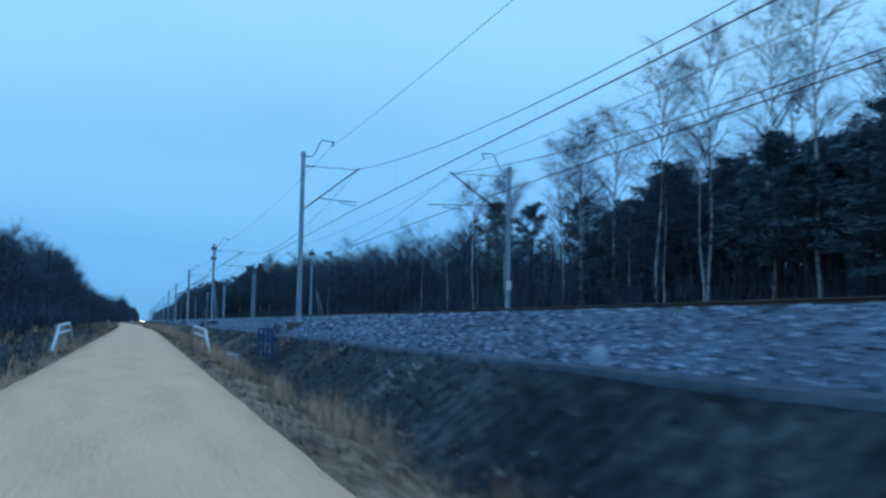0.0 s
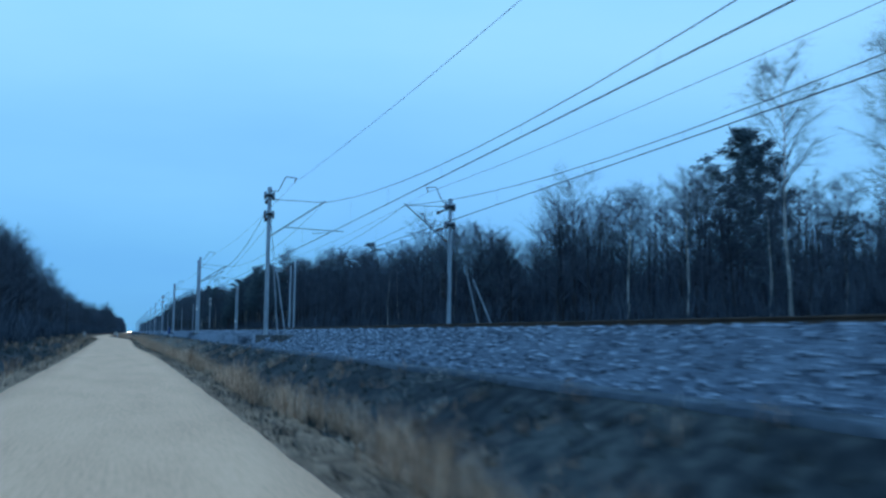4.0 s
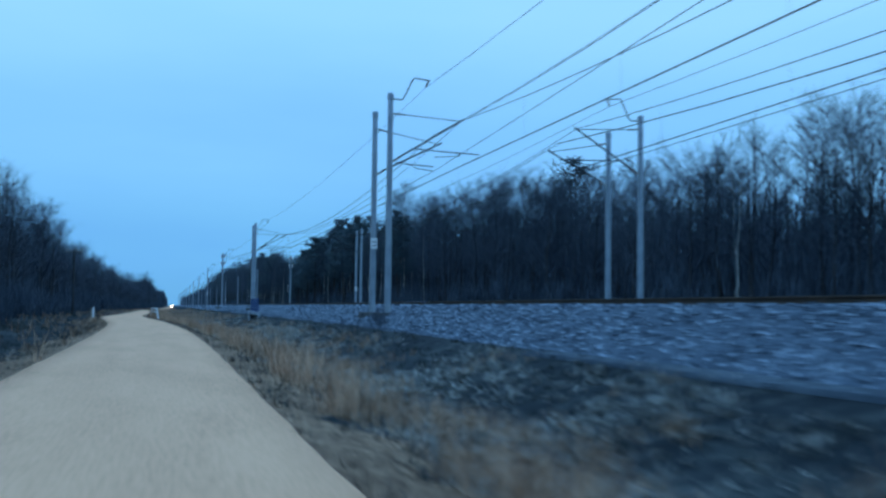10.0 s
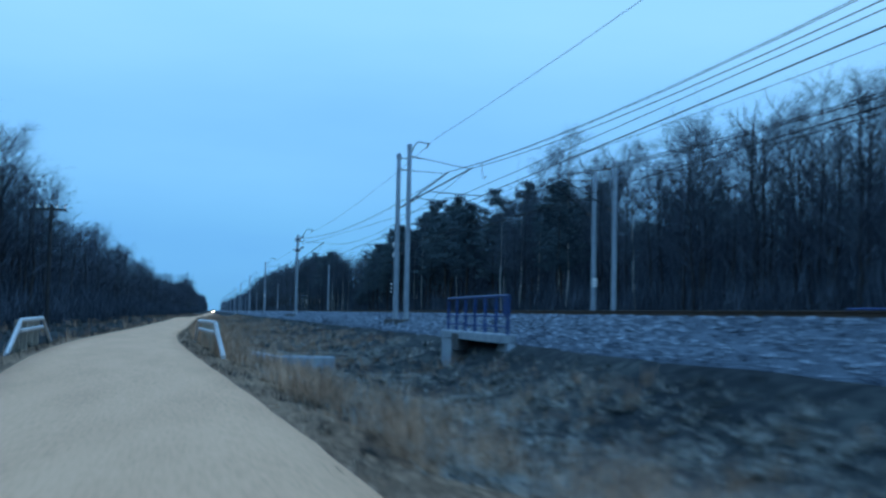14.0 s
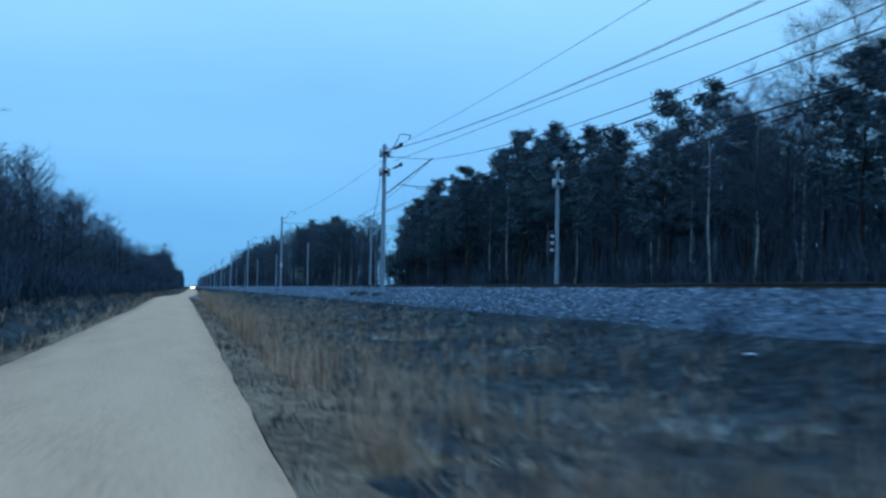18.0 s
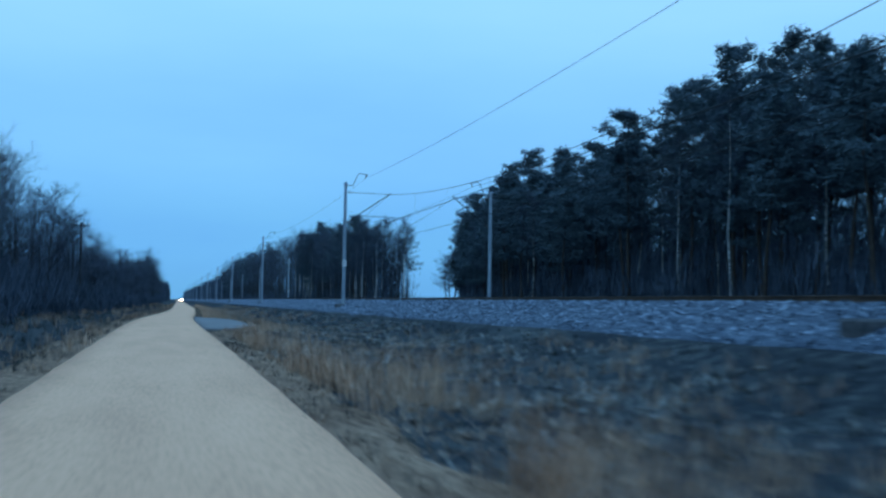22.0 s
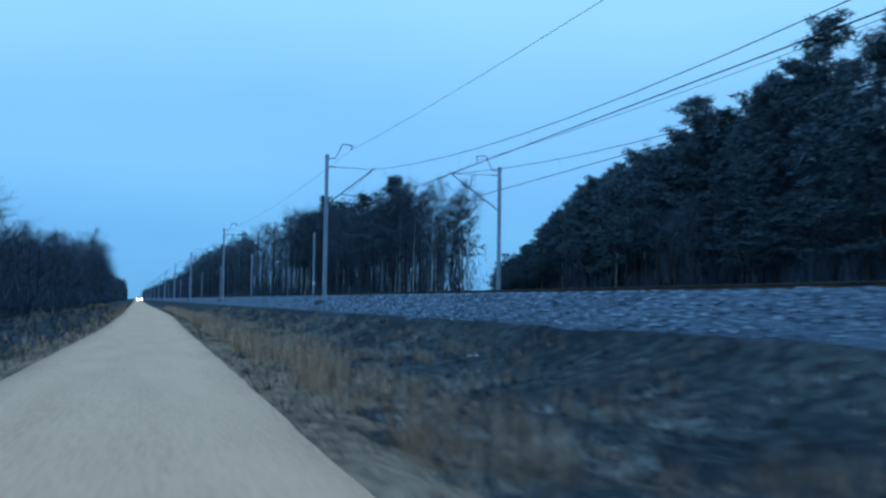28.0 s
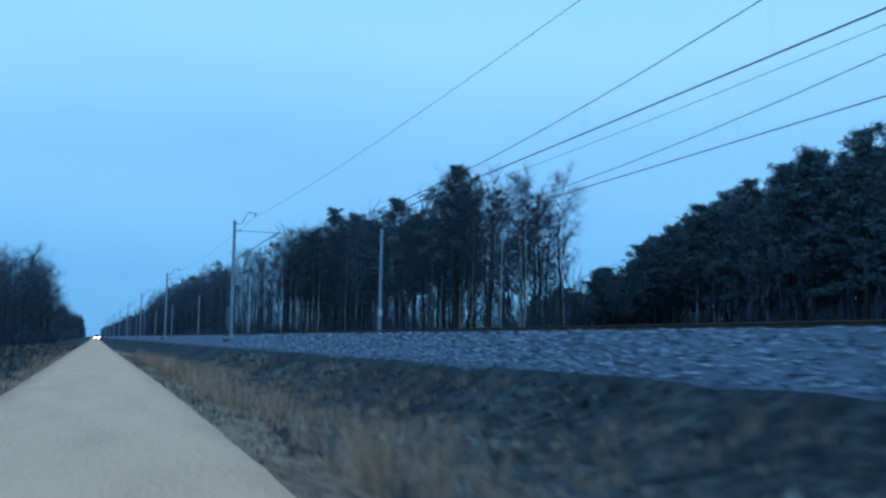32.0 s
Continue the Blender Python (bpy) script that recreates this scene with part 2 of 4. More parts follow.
class Shape:
    """Verts and faces gathered for one mesh."""

    def __init__(self):
        self.v, self.f = [], []

    def add(self, verts, faces):
        k = len(self.v)
        self.v.extend(verts)
        self.f.extend(tuple(k + i for i in f) for f in faces)
        return self

    def box(self, x0, y0, z0, x1, y1, z1, bevel=0.0):
        if bevel:
            b = bevel
            ring = [(x0 + b, y0), (x1 - b, y0), (x1, y0 + b), (x1, y1 - b), (x1 - b, y1), (x0 + b, y1), (x0, y1 - b), (x0, y0 + b)]
            inn = [(x0 + b, y0 + b), (x1 - b, y0 + b), (x1 - b, y0 + b), (x1 - b, y1 - b), (x1 - b, y1 - b), (x0 + b, y1 - b), (x0 + b, y1 - b), (x0 + b, y0 + b)]
            vs = [(x, y, z0) for x, y in ring] + [(x, y, z1 - b) for x, y in ring] + [(0.3 * x + 0.7 * u, 0.3 * y + 0.7 * w, z1) for (x, y), (u, w) in zip(ring, inn)]
            fs = [(i + j * 8, (i + 1) % 8 + j * 8, (i + 1) % 8 + 8 + j * 8, i + 8 + j * 8) for j in (0, 1) for i in range(8)]
            return self.add(vs, fs + [tuple(range(16, 24)), tuple(range(7, -1, -1))])
        vs = [(x, y, z) for z in (z0, z1) for x, y in ((x0, y0), (x1, y0), (x1, y1), (x0, y1))]
        return self.add(vs, [(0, 3, 2, 1), (4, 5, 6, 7), (0, 1, 5, 4), (1, 2, 6, 5), (2, 3, 7, 6), (3, 0, 4, 7)])

    def tube(self, pts, radii, sides=6, cap=True):
        """A tapered tube along points."""
        pts = [Vector(p) for p in pts]
        if not hasattr(radii, "__len__"):
            radii = [radii] * len(pts)
        vs, fs = [], []
        for i, (p, r) in enumerate(zip(pts, radii)):
            d = (pts[min(i + 1, len(pts) - 1)] - pts[max(i - 1, 0)]).normalized()
            ref = Vector((0, 0, 1)) if abs(d.z) < 0.9 else Vector((1, 0, 0))
            a = d.cross(ref).normalized()
            b = d.cross(a)
            for s in range(sides):
                t = 2 * math.pi * s / sides
                q = p + (a * math.cos(t) + b * math.sin(t)) * r
                vs.append((q.x, q.y, q.z))
        for i in range(len(pts) - 1):
            for s in range(sides):
                fs.append((i * sides + s, i * sides + (s + 1) % sides, (i + 1) * sides + (s + 1) % sides, (i + 1) * sides + s))
        if cap:
            fs.append(tuple(range(sides - 1, -1, -1)))
            fs.append(tuple(range((len(pts) - 1) * sides, len(pts) * sides)))
        return self.add(vs, fs)

    def lathe(self, profile, centre=(0, 0, 0), sides=12, axis="z"):
        """A turned solid from (radius, height) pairs."""
        vs, fs = [], []
        for r, h in profile:
            for s in range(sides):
                t = 2 * math.pi * s / sides
                p = {"z": (r * math.cos(t), r * math.sin(t), h), "y": (r * math.cos(t), h, r * math.sin(t)), "x": (h, r * math.cos(t), r * math.sin(t))}[axis]
                vs.append(tuple(c + q for c, q in zip(centre, p)))
        n = len(profile)
        for i in range(n - 1):
            for s in range(sides):
                fs.append((i * sides + s, i * sides + (s + 1) % sides, (i + 1) * sides + (s + 1) % sides, (i + 1) * sides + s))
        fs.append(tuple(range(sides - 1, -1, -1)))
        fs.append(tuple(range((n - 1) * sides, n * sides)))
        return self.add(vs, fs)


def part(name, shape, mat, parent, label="", smooth=False):
    me = shape if isinstance(shape, bpy.types.Mesh) else mesh(name, shape.v, shape.f, mat, smooth)
    ob = new(name, me)
    ob.parent = parent
    if label:
        tagged(ob, label)
    return ob


def thing(name, m, label, category, group="", kind=""):
    e = new(name)
    e.matrix_basis = m
    return tagged(e, label, category, group, kind)


def solid(name, shape, mat, label, category, group="", kind="", smooth=False):
    return tagged(new(name, mesh(name, shape.v, shape.f, mat, smooth)), label, category, group, kind)


# ---- the plan: the line of the road (y, right edge, left edge, height) and of the railway ----
ROAD = np.array([(-90, 2.9, -0.9, -0.30), (-5, 2.9, -0.9, -0.15), (17, 2.9, -0.8, -0.10), (35, 2.87, -0.83, -0.02), (53, 2.85, -0.85, 0.04), (77, 2.85, -0.9, 0.10), (84, 2.8, -0.91, 0.13), (92, 2.73, -0.925, 0.16), (100, 2.66, -0.938, 0.16), (107, 2.6, -0.95, 0.19), (115, 2.43, -1.09, 0.21), (124, 2.24, -1.25, 0.16), (138, 1.95, -1.5, 0.11), (170, 1.84, -1.9, 0.19), (188, 1.88, -2.05, 0.20), (210, 1.45, -2.5, 0.20), (228, 0.48, -3.25, 0.21), (241, -0.55, -4.6, 0.27), (250, -1.3, -5.3, 0.29), (271, -2.2, -5.6, 0.20), (303, -2.1, -5.5, 0.12), (325, -2.14, -5.42, 0.18), (332, -2.15, -5.4, 0.13), (340, -2.15, -5.43, 0.10), (361, -2.15, -5.5, 0.18), (375, -2.25, -5.5, 0.21), (390, -2.35, -5.5, 0.24), (411, -2.05, -5.3, 0.11), (445, -1, -4.4, -0.05), (460, -0.65, -4.0, -0.07), (475, -0.3, -3.6, -0.12), (490, 0.05, -3.3, -0.04), (510, 0.5, -3, -0.06), (600, 1.2, -2.3, -0.10), (950, 4.4, 0.9, 0.05), (1600, 7.5, 4, 0.40)])
TRACKS = (13.6, 19.7)
RAIL_Z, BED_Z = 1.74, 1.50
MAST_L, MAST_R, MAST_Z = 10.26, 22.95, 1.25


EASED_Y = np.arange(-120, 1650, 0.5)
EASED = [sum(np.interp(EASED_Y + d, ROAD[:, 0], ROAD[:, c]) for d in (-9, -4.5, 0, 4.5, 9)) / 5 for c in range(4)]


def smooth_at(col, y):
    """A column of ROAD at y, eased over some metres."""
    return np.interp(y, EASED_Y, EASED[col])


def bumps(x, y, size, seed=0):
    """Cheap rolling unevenness, -1 to 1."""
    x, y = np.asarray(x) / size, np.asarray(y) / size
    return (np.sin(1.7 * x + 0.9 * y + seed) + np.sin(-0.8 * x + 1.9 * y + 2.1 * seed) + np.sin(2.9 * x - 2.3 * y + 0.7 * seed) + np.sin(0.6 * x + 3.7 * y + 1.3 * seed)) / 4


def layby(y):
    """How far the paved passing place reaches out from the road."""
    return np.interp(y, (380.2, 381.2, 383.6, 391, 400, 405, 409, 412, 413.5), (0.0, 0.6, 1.9, 2.4, 2.4, 2.3, 1.75, 0.3, 0.0))


def ground_z(x, y):
    """The height of the ground: verge, ditch, railway bank, forest floor."""
    x, y = np.asarray(x, float), np.asarray(y, float)
    pad = np.maximum(np.maximum(layby(y - 1.6), layby(y + 1.6)), layby(y))
    xr, xl, zr = smooth_at(1, y) + pad + 0.35 * (pad > 0), smooth_at(2, y), smooth_at(3, y)
    deep = np.interp(y, (-90, 25, 55, 120, 175, 215, 236, 248, 262, 300, 380, 440, 1600), (1.0, 1.1, 0.75, 0.6, 0.45, 0.25, 0.8, 1.0, 0.35, 0.35, 0.3, 0.45, 0.4))
    bench = np.interp(y, (-90, 165, 200, 1600), (1.0, 1.0, 0.0, 0.0))
    toe_x, toe_z = 8.9 - 0.5 * bench, 0.52 - 0.12 * bench
    base = zr - 0.06
    mid = xr + 0.62 * (toe_x - xr)
    # right of the road: verge, ditch, then up to the foot of the ballast
    r = np.where(x < xr + 1.0, base - 0.10 * np.clip((x - xr), 0, 1),
        np.where(x < mid, base - 0.10 - deep * np.sin(np.clip((x - xr - 1.0) / np.maximum(mid - xr - 1.0, 0.1), 0, 1) * np.pi / 2),
                 base - 0.10 - deep + (toe_z - base + 0.10 + deep) * np.clip((x - mid) / (toe_x - mid), 0, 1) ** (1.0 + 0.8 * (1 - bench))))
    bz = np.where(x < toe_x + 0.9 * bench, toe_z, toe_z + (BED_Z - toe_z) * np.clip((x - toe_x - 0.9 * bench) / (11.35 - toe_x - 0.9 * bench), 0, 1))
    r = np.where(x > toe_x, bz, r)
    r = np.where(x > 21.9, BED_Z - (BED_Z - 0.5) * np.clip((x - 21.9) / 2.3, 0, 1), r)
    r = np.where(x > 24.2, 0.5 + 0.25 * np.clip((x - 24.2) / 20, 0, 1), r)
    left = base - 0.06 * np.clip((xl - x), 0, 1) - 0.35 * np.sin(np.clip((xl - x - 0.8) / 2.6, 0, 1) * np.pi) * (1 + 0.4 * np.sin(y / 37)) + 0.35 * np.clip((xl - x - 4) / 10, 0, 1)
    z = np.where(x > xr, r, np.where(x < xl, left, base - 0.05))
    z = z - 0.95 * np.exp(-((y - 255.4) / 2.3) ** 2) * np.clip((x - 3.5) / 2.5, 0, 1) * np.clip((8.75 - x) / 0.3, 0, 1)
    rough = np.clip(np.minimum(np.abs(x - xr), np.abs(x - xl)) / 1.5, 0, 1) * ((x > xr) | (x < xl)) * np.where(x > 24.5, 1.0, np.clip((toe_x - 0.2 - x) / 1.2, 0, 1))
    return z + rough * (0.09 * bumps(x, y, 1.3, 3) + 0.12 * bumps(x, y, 4.5, 1))


def grid(xs, ys, fz):
    xs, ys = np.asarray(xs, float), np.asarray(ys, float)
    gx, gy = np.meshgrid(xs, ys)
    gz = fz(gx, gy)
    v = np.stack([gx, gy, gz], -1).reshape(-1, 3).tolist()
    w = len(xs)
    f = [(j * w + i, j * w + i + 1, (j + 1) * w + i + 1, (j + 1) * w + i) for j in range(len(ys) - 1) for i in range(w - 1)]
    return v, f


near_x = np.concatenate([[-3000, -800, -250, -90, -50, -34, -24, -18, -14, -11.5], np.arange(-10, 9.5, 0.45), [9.5, 10, 10.5, 11, 11.35, 12, 16.7, 21.4, 21.9, 22.6, 23.4, 24.2, 26, 30, 36, 44, 60, 90, 250, 800, 3000]])
near_y = np.concatenate([[-900, -300, -120, -60, -30], np.arange(-15, 560, 1.5), np.arange(560, 760, 5.0), np.arange(760, 1600, 30.0), [1600, 2200, 3500]])
gv, gf = grid(near_x, near_y, lambda x, y: ground_z(x, y) - 0.16 * np.clip((x - 8.9) / 0.6, 0, 1) * (x < 24))
ground = tagged(new("ground", mesh("ground", gv, gf, SOIL, True)), "dark damp soil with dead winter grass beside the road", "ground", kind="structure")


def strip(name, ys, x_of, z_of, mat, label, category, cols=6, depth=0.12, camber=0.05):
    """A paved strip with camber, a ragged edge and a thickness."""
    sh = Shape()
    rows = []
    for y in ys:
        a, b = x_of(y)
        for i in range(cols + 1):
            u = i / cols
            x = a + (b - a) * u
            rows.append((x, float(y), z_of(x, y) + camber * math.sin(u * math.pi)))
        rows.append((b + 0.02, float(y), z_of(b, y) - depth))
        rows.append((a - 0.02, float(y), z_of(a, y) - depth))
    w = cols + 3
    faces = [(j * w + i, j * w + (i + 1) % w, (j + 1) * w + (i + 1) % w, (j + 1) * w + i) for j in range(len(ys) - 1) for i in range(w)]
    last = (len(ys) - 1) * w
    sh.add(rows, faces + [tuple(range(w - 1, -1, -1)), tuple(last + i for i in range(w))])
    return solid(name, sh, mat, label, category, kind="structure", smooth=True)


road_ys = np.concatenate([np.arange(-90, 560, 1.0), np.arange(560, 1600, 20.0)])
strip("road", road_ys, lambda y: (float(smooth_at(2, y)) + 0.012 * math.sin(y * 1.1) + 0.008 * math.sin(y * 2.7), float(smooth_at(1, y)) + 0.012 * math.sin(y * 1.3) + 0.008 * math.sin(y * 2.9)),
      lambda x, y: float(smooth_at(3, y)), ROADWAY, "narrow worn asphalt road with headlamp warmth in its colour and ragged edges", "road")
strip("passing_place", np.arange(380.3, 413.4, 0.5), lambda y: (float(smooth_at(1, y)) + 0.075, float(smooth_at(1, y) + layby(y)) + 0.09), lambda x, y: float(smooth_at(3, y)) - 0.012, SIDEWAY, "grey asphalt passing place beside the road", "road")


def verge(name, col, way, width, y0, y1, label):
    """Matted dead grass lying over the ground along one edge of the road, ragged on its outer side."""
    ys = np.arange(y0, y1, 0.6)
    edge = smooth_at(col, ys) + (layby(ys) if way > 0 else 0)
    reach = width * (1 + 0.3 * np.sin(ys * 0.37) + 0.2 * np.sin(ys * 1.31) + 0.15 * np.sin(ys * 2.9))
    cols = 7
    v = []
    for j, (y, e, w) in enumerate(zip(ys, edge, reach)):
        xs = e + way * (0.03 + w * np.linspace(0, 1, cols))
        zs = ground_z(xs, np.full(cols, y)) + 0.05 * np.sin(np.linspace(0.5, 3.6, cols)) + 0.018 * bumps(xs, np.full(cols, y), 0.22, 9)
        v += [(float(x), float(y), float(z)) for x, z in zip(xs, zs)]
    f = [(j * cols + i, j * cols + i + 1, (j + 1) * cols + i + 1, (j + 1) * cols + i) for j in range(len(ys) - 1) for i in range(cols - 1)]
    return tagged(new(name, mesh(name, v, f, VERGE, True)), label, "verge", kind="structure")


verge("verge_by_railway", 1, 1, 1.3, -60, 600, "brown matted dead grass between the road and the ditch")
verge("verge_by_wood", 2, -1, 1.2, -60, 600, "brown matted dead grass between the road and the wood")


# ---- the railway ----
bed_x = np.concatenate([np.arange(7.9, 11.4, 0.2), [11.35, 11.6, 12.4, 14.8, 16.65, 18.5, 20.9, 21.7, 21.9, 22.7, 23.5, 24.25]])
bed_y = np.concatenate([np.arange(-90, 560, 1.2), np.arange(560, 1600, 15.0)])


def bed_z(x, y):
    bench = np.interp(y, (-90, 165, 200, 1600), (1.0, 1.0, 0.0, 0.0))
    toe = 8.9 + 0.2 * bench + np.interp(y, (185, 200, 375, 395), (0.0, 0.35, 0.35, 0.05)) + (1 - 0.8 * bench) * (0.16 * np.sin(np.asarray(y) * 0.41) + 0.10 * np.sin(np.asarray(y) * 1.13) + 0.06 * np.sin(np.asarray(y) * 3.1))
    lift = np.where(x < toe, (x - toe) * 0.5, np.clip((x - toe) * 0.3, 0, 0.03)) * (x < 24)
    return ground_z(x, y) + lift + 0.025 * bumps(x, y, 0.35, 5) * (x < 11.5)


bv, bf = grid(bed_x, bed_y, bed_z)
ballast = tagged(new("ballast_bed", mesh("ballast_bed", bv, bf, GRAVEL, True)), "grey crushed stone ballast bank under two railway tracks", "ballast", kind="structure")

rng = np.random.default_rng(4)


def scatter_stones(count, x0, x1, y0, y1, size):
    sh_v, sh_f = [], []
    ys = rng.uniform(y0, y1, count)
    xs = np.where(ys < 178, rng.uniform(x0 + 0.3, x1, count), rng.uniform(x0 + 0.2, x1, count))
    zs = bed_z(xs, ys)
    for x, y, z in zip(xs, ys, zs):
        s = size * (0.6 + 0.9 * rng.random())
        a = rng.random() * 6.28
        c, d = math.cos(a) * s, math.sin(a) * s
        h = s * (0.5 + 0.5 * rng.random())
        k = len(sh_v)
        sh_v += [(x + c, y + d, z), (x - d * 0.8, y + c * 0.8, z + h * 0.3), (x - c * 1.1, y - d * 1.1, z), (x + d * 0.9, y - c * 0.9, z + h * 0.2), (x + c * 0.2, y + d * 0.3, z + h)]
        sh_f += [(k, k + 1, k + 4), (k + 1, k + 2, k + 4), (k + 2, k + 3, k + 4), (k + 3, k, k + 4)]
    return sh_v, sh_f


sv, sf = scatter_stones(62000, 8.7, 11.9, -5, 570, 0.062)
tagged(new("ballast_stones", mesh("ballast_stones", sv, sf, STONES)), "loose grey crushed stones on the ballast slope", "stones", kind="stuff")

RAIL_PROFILE = [(-0.075, 0.0), (0.075, 0.0), (0.075, 0.012), (0.014, 0.035), (0.010, 0.125), (0.037, 0.14), (0.037, 0.172), (0.028, 0.18), (-0.028, 0.18), (-0.037, 0.172), (-0.037, 0.14), (-0.010, 0.125), (-0.014, 0.035), (-0.075, 0.012)]
for track_x in TRACKS:
    for side in (-0.76, 0.76):
        x = track_x + side
        stations = [-90, 100, 250, 400, 560, 800, 1100, 1600]
        sh, n = Shape(), len(RAIL_PROFILE)
        sh.add([(x + px, y, RAIL_Z - 0.18 + pz) for y in stations for px, pz in RAIL_PROFILE],
               [(j * n + i, j * n + (i + 1) % n, (j + 1) * n + (i + 1) % n, (j + 1) * n + i) for j in range(len(stations) - 1) for i in range(n) if i != 7] + [tuple(range(n - 1, -1, -1))])
        rail = solid("rail", sh, RUST, "long rusty steel rail on the railway bank", "rail", "rails of the railway")
        top = Shape()
        top.add([(x + px, y, RAIL_Z + 0.001) for y in stations for px in (-0.028, 0.028)], [(2 * j, 2 * j + 1, 2 * j + 3, 2 * j + 2) for j in range(len(stations) - 1)])
        part("rail_head", top, RAILTOP, rail, "bright worn running surface")
    sh = Shape()
    for i, y in enumerate(np.arange(-60, 900, 0.6)):
        sh.box(track_x - 1.35, y - 0.12, BED_Z - 0.1, track_x + 1.35, y + 0.12, BED_Z + 0.04)
    solid("sleepers", sh, SLEEPER, "row of grey sleepers bedded in crushed stone", "sleepers", kind="stuff")


# ---- masts and wires ----
def add_insulator(parent, a, b, sheds=4, radius=0.07, mat=None, label="ribbed insulator"):
    """A string of sheds between two points."""
    a, b = Vector(a), Vector(b)
    sh = Shape()
    pts, rad = [], []
    for i in range(sheds):
        for u, r in ((0.1, 0.025), (0.35, radius), (0.6, radius * 0.9), (0.75, 0.025)):
            pts.append(a.lerp(b, (i + u) / sheds))
            rad.append(r)
    sh.tube(pts, rad, 8)
    return part("insulator", sh, mat or BROWNGLAZE, parent, label)


def mast_base(m, label, height=10.0, group="railway masts", sign=0.0, footing=True):
    e = thing("railway_mast", m, label, "mast", group)
    sh = Shape()
    sh.lathe([(0.155, -0.9), (0.155, 0.0), (0.15, 2.0), (0.142, 4.5), (0.134, 7.0), (0.125, height - 0.02), (0.11, height)], sides=14)
    part("pole", sh, CONCRETE, e, "pale weathered round concrete pole", True)
    if footing:
        part("footing", Shape().box(-0.62, -0.38, -1.1, 0.38, 0.38, -0.06, 0.05), FOOTING, e, "dark concrete footing block")
    part("cap", Shape().lathe([(0.13, height - 0.28), (0.15, height - 0.26), (0.15, height - 0.02), (0.11, height + 0.05)], sides=12), CONCRETE, e, "weathered cap")
    if sign:
        s = part("number_plate", Shape().box(-0.16, -0.19, sign - 0.27, 0.16, -0.165, sign + 0.27), WHITE, e, "small white enamel plate with dark bars")
        for k in range(2):
            part("plate_bar", Shape().box(-0.09, -0.194, sign + 0.06 - 0.2 * k, 0.09, -0.1905, sign + 0.10 - 0.2 * k), INK, s)
        for z in (sign + 0.2, sign - 0.2):
            part("clamp", Shape().lathe([(0.16, z - 0.03), (0.165, z - 0.03), (0.165, z + 0.03), (0.16, z + 0.03)], sides=12), STEEL, s)
    return e


def add_gooseneck(e, side, top):
    part("gooseneck_arm", Shape().tube([(0.1 * side, 0, top - 0.22), (0.55 * side, 0, top - 0.22), (0.72 * side, 0, top + 0.05), (1.02 * side, 0, top + 0.72), (1.12 * side, 0, top + 0.82), (1.85 * side, 0, top + 0.75)], 0.032, 6), STEEL, e, "bent dark steel bracket")
    add_insulator(e, (1.8 * side, 0, top + 0.76), (1.66 * side, 0, top + 0.42), 3, 0.06)


def add_cantilever(e, side, tip=3.1, hang_z=9.18, foot_z=6.7, reach=3.2, root_z=0.0):
    root_z = root_z or hang_z + 0.02
    part("tie_rod", Shape().tube([(0.12 * side, 0, root_z), (tip * side, 0, hang_z - 0.02)], 0.022, 5), STEEL, e)
    add_insulator(e, (0.16 * side, 0, root_z), (0.7 * side, 0, root_z + (hang_z - root_z) * 0.2), 4, 0.06)
    add_insulator(e, (0.14 * side, 0, foot_z - 0.02), (0.5 * side, 0, foot_z + 0.22), 3, 0.07)
    part("strut", Shape().tube([(0.45 * side, 0, foot_z + 0.2), (tip * side, 0, hang_z), ((tip + 0.12) * side, 0, hang_z + 0.08)], 0.042, 7), STEEL, e, "dark diagonal steel strut")
    part("registration_arm", Shape().tube([(1.05 * side, 0, foot_z + 0.62), (reach * 0.6 * side, 0, foot_z + 0.55), (reach * side, 0, foot_z + 0.5)], 0.028, 6), STEEL, e)
    part("steady_arm", Shape().tube([((reach - 1.1) * side, 0, foot_z + 0.53), ((reach - 0.95) * side, 0, foot_z + 0.38), ((reach if reach < 4 else reach - 2.2) * side, 0, foot_z + 0.28)], 0.020, 5), STEEL, e)


def add_tension_gear(e, top, way, pale=False):
    """Two pulleys with strain insulators and a hanging stack of weights."""
    big = 0.33 if pale else 0.29
    for z in (top - 0.55, top - 1.85):
        part("bracket", Shape().box(-0.24, -0.24, z - 0.09, 0.24, 0.24, z + 0.09), STEEL, e)
        for s in (-1, 1):
            part("pulley", Shape().lathe([(0.08, -0.07), (big, -0.07), (big * 0.88, 0.0), (big, 0.07), (0.08, 0.07)], (s * 0.27, way * 0.1, z), 14, "x"), PORCELAIN if pale else GREYSTEEL, e, "frosted pale pulley wheel" if pale else "grey pulley wheel", True)
        part("strain_rod", Shape().tube([(0.1, way * 0.3, z), (0.2, way * 2.3, z + 0.02)], 0.025, 5), STEEL, e)
        add_insulator(e, (0.2, way * 2.3, z + 0.02), (0.3, way * 3.9, z + 0.04), 6, 0.085)
        part("strain_clamp", Shape().box(0.2, way * 4.0 - 0.14, z - 0.06, 0.4, way * 4.0 + 0.14, z + 0.16, 0.02), STEEL, e)


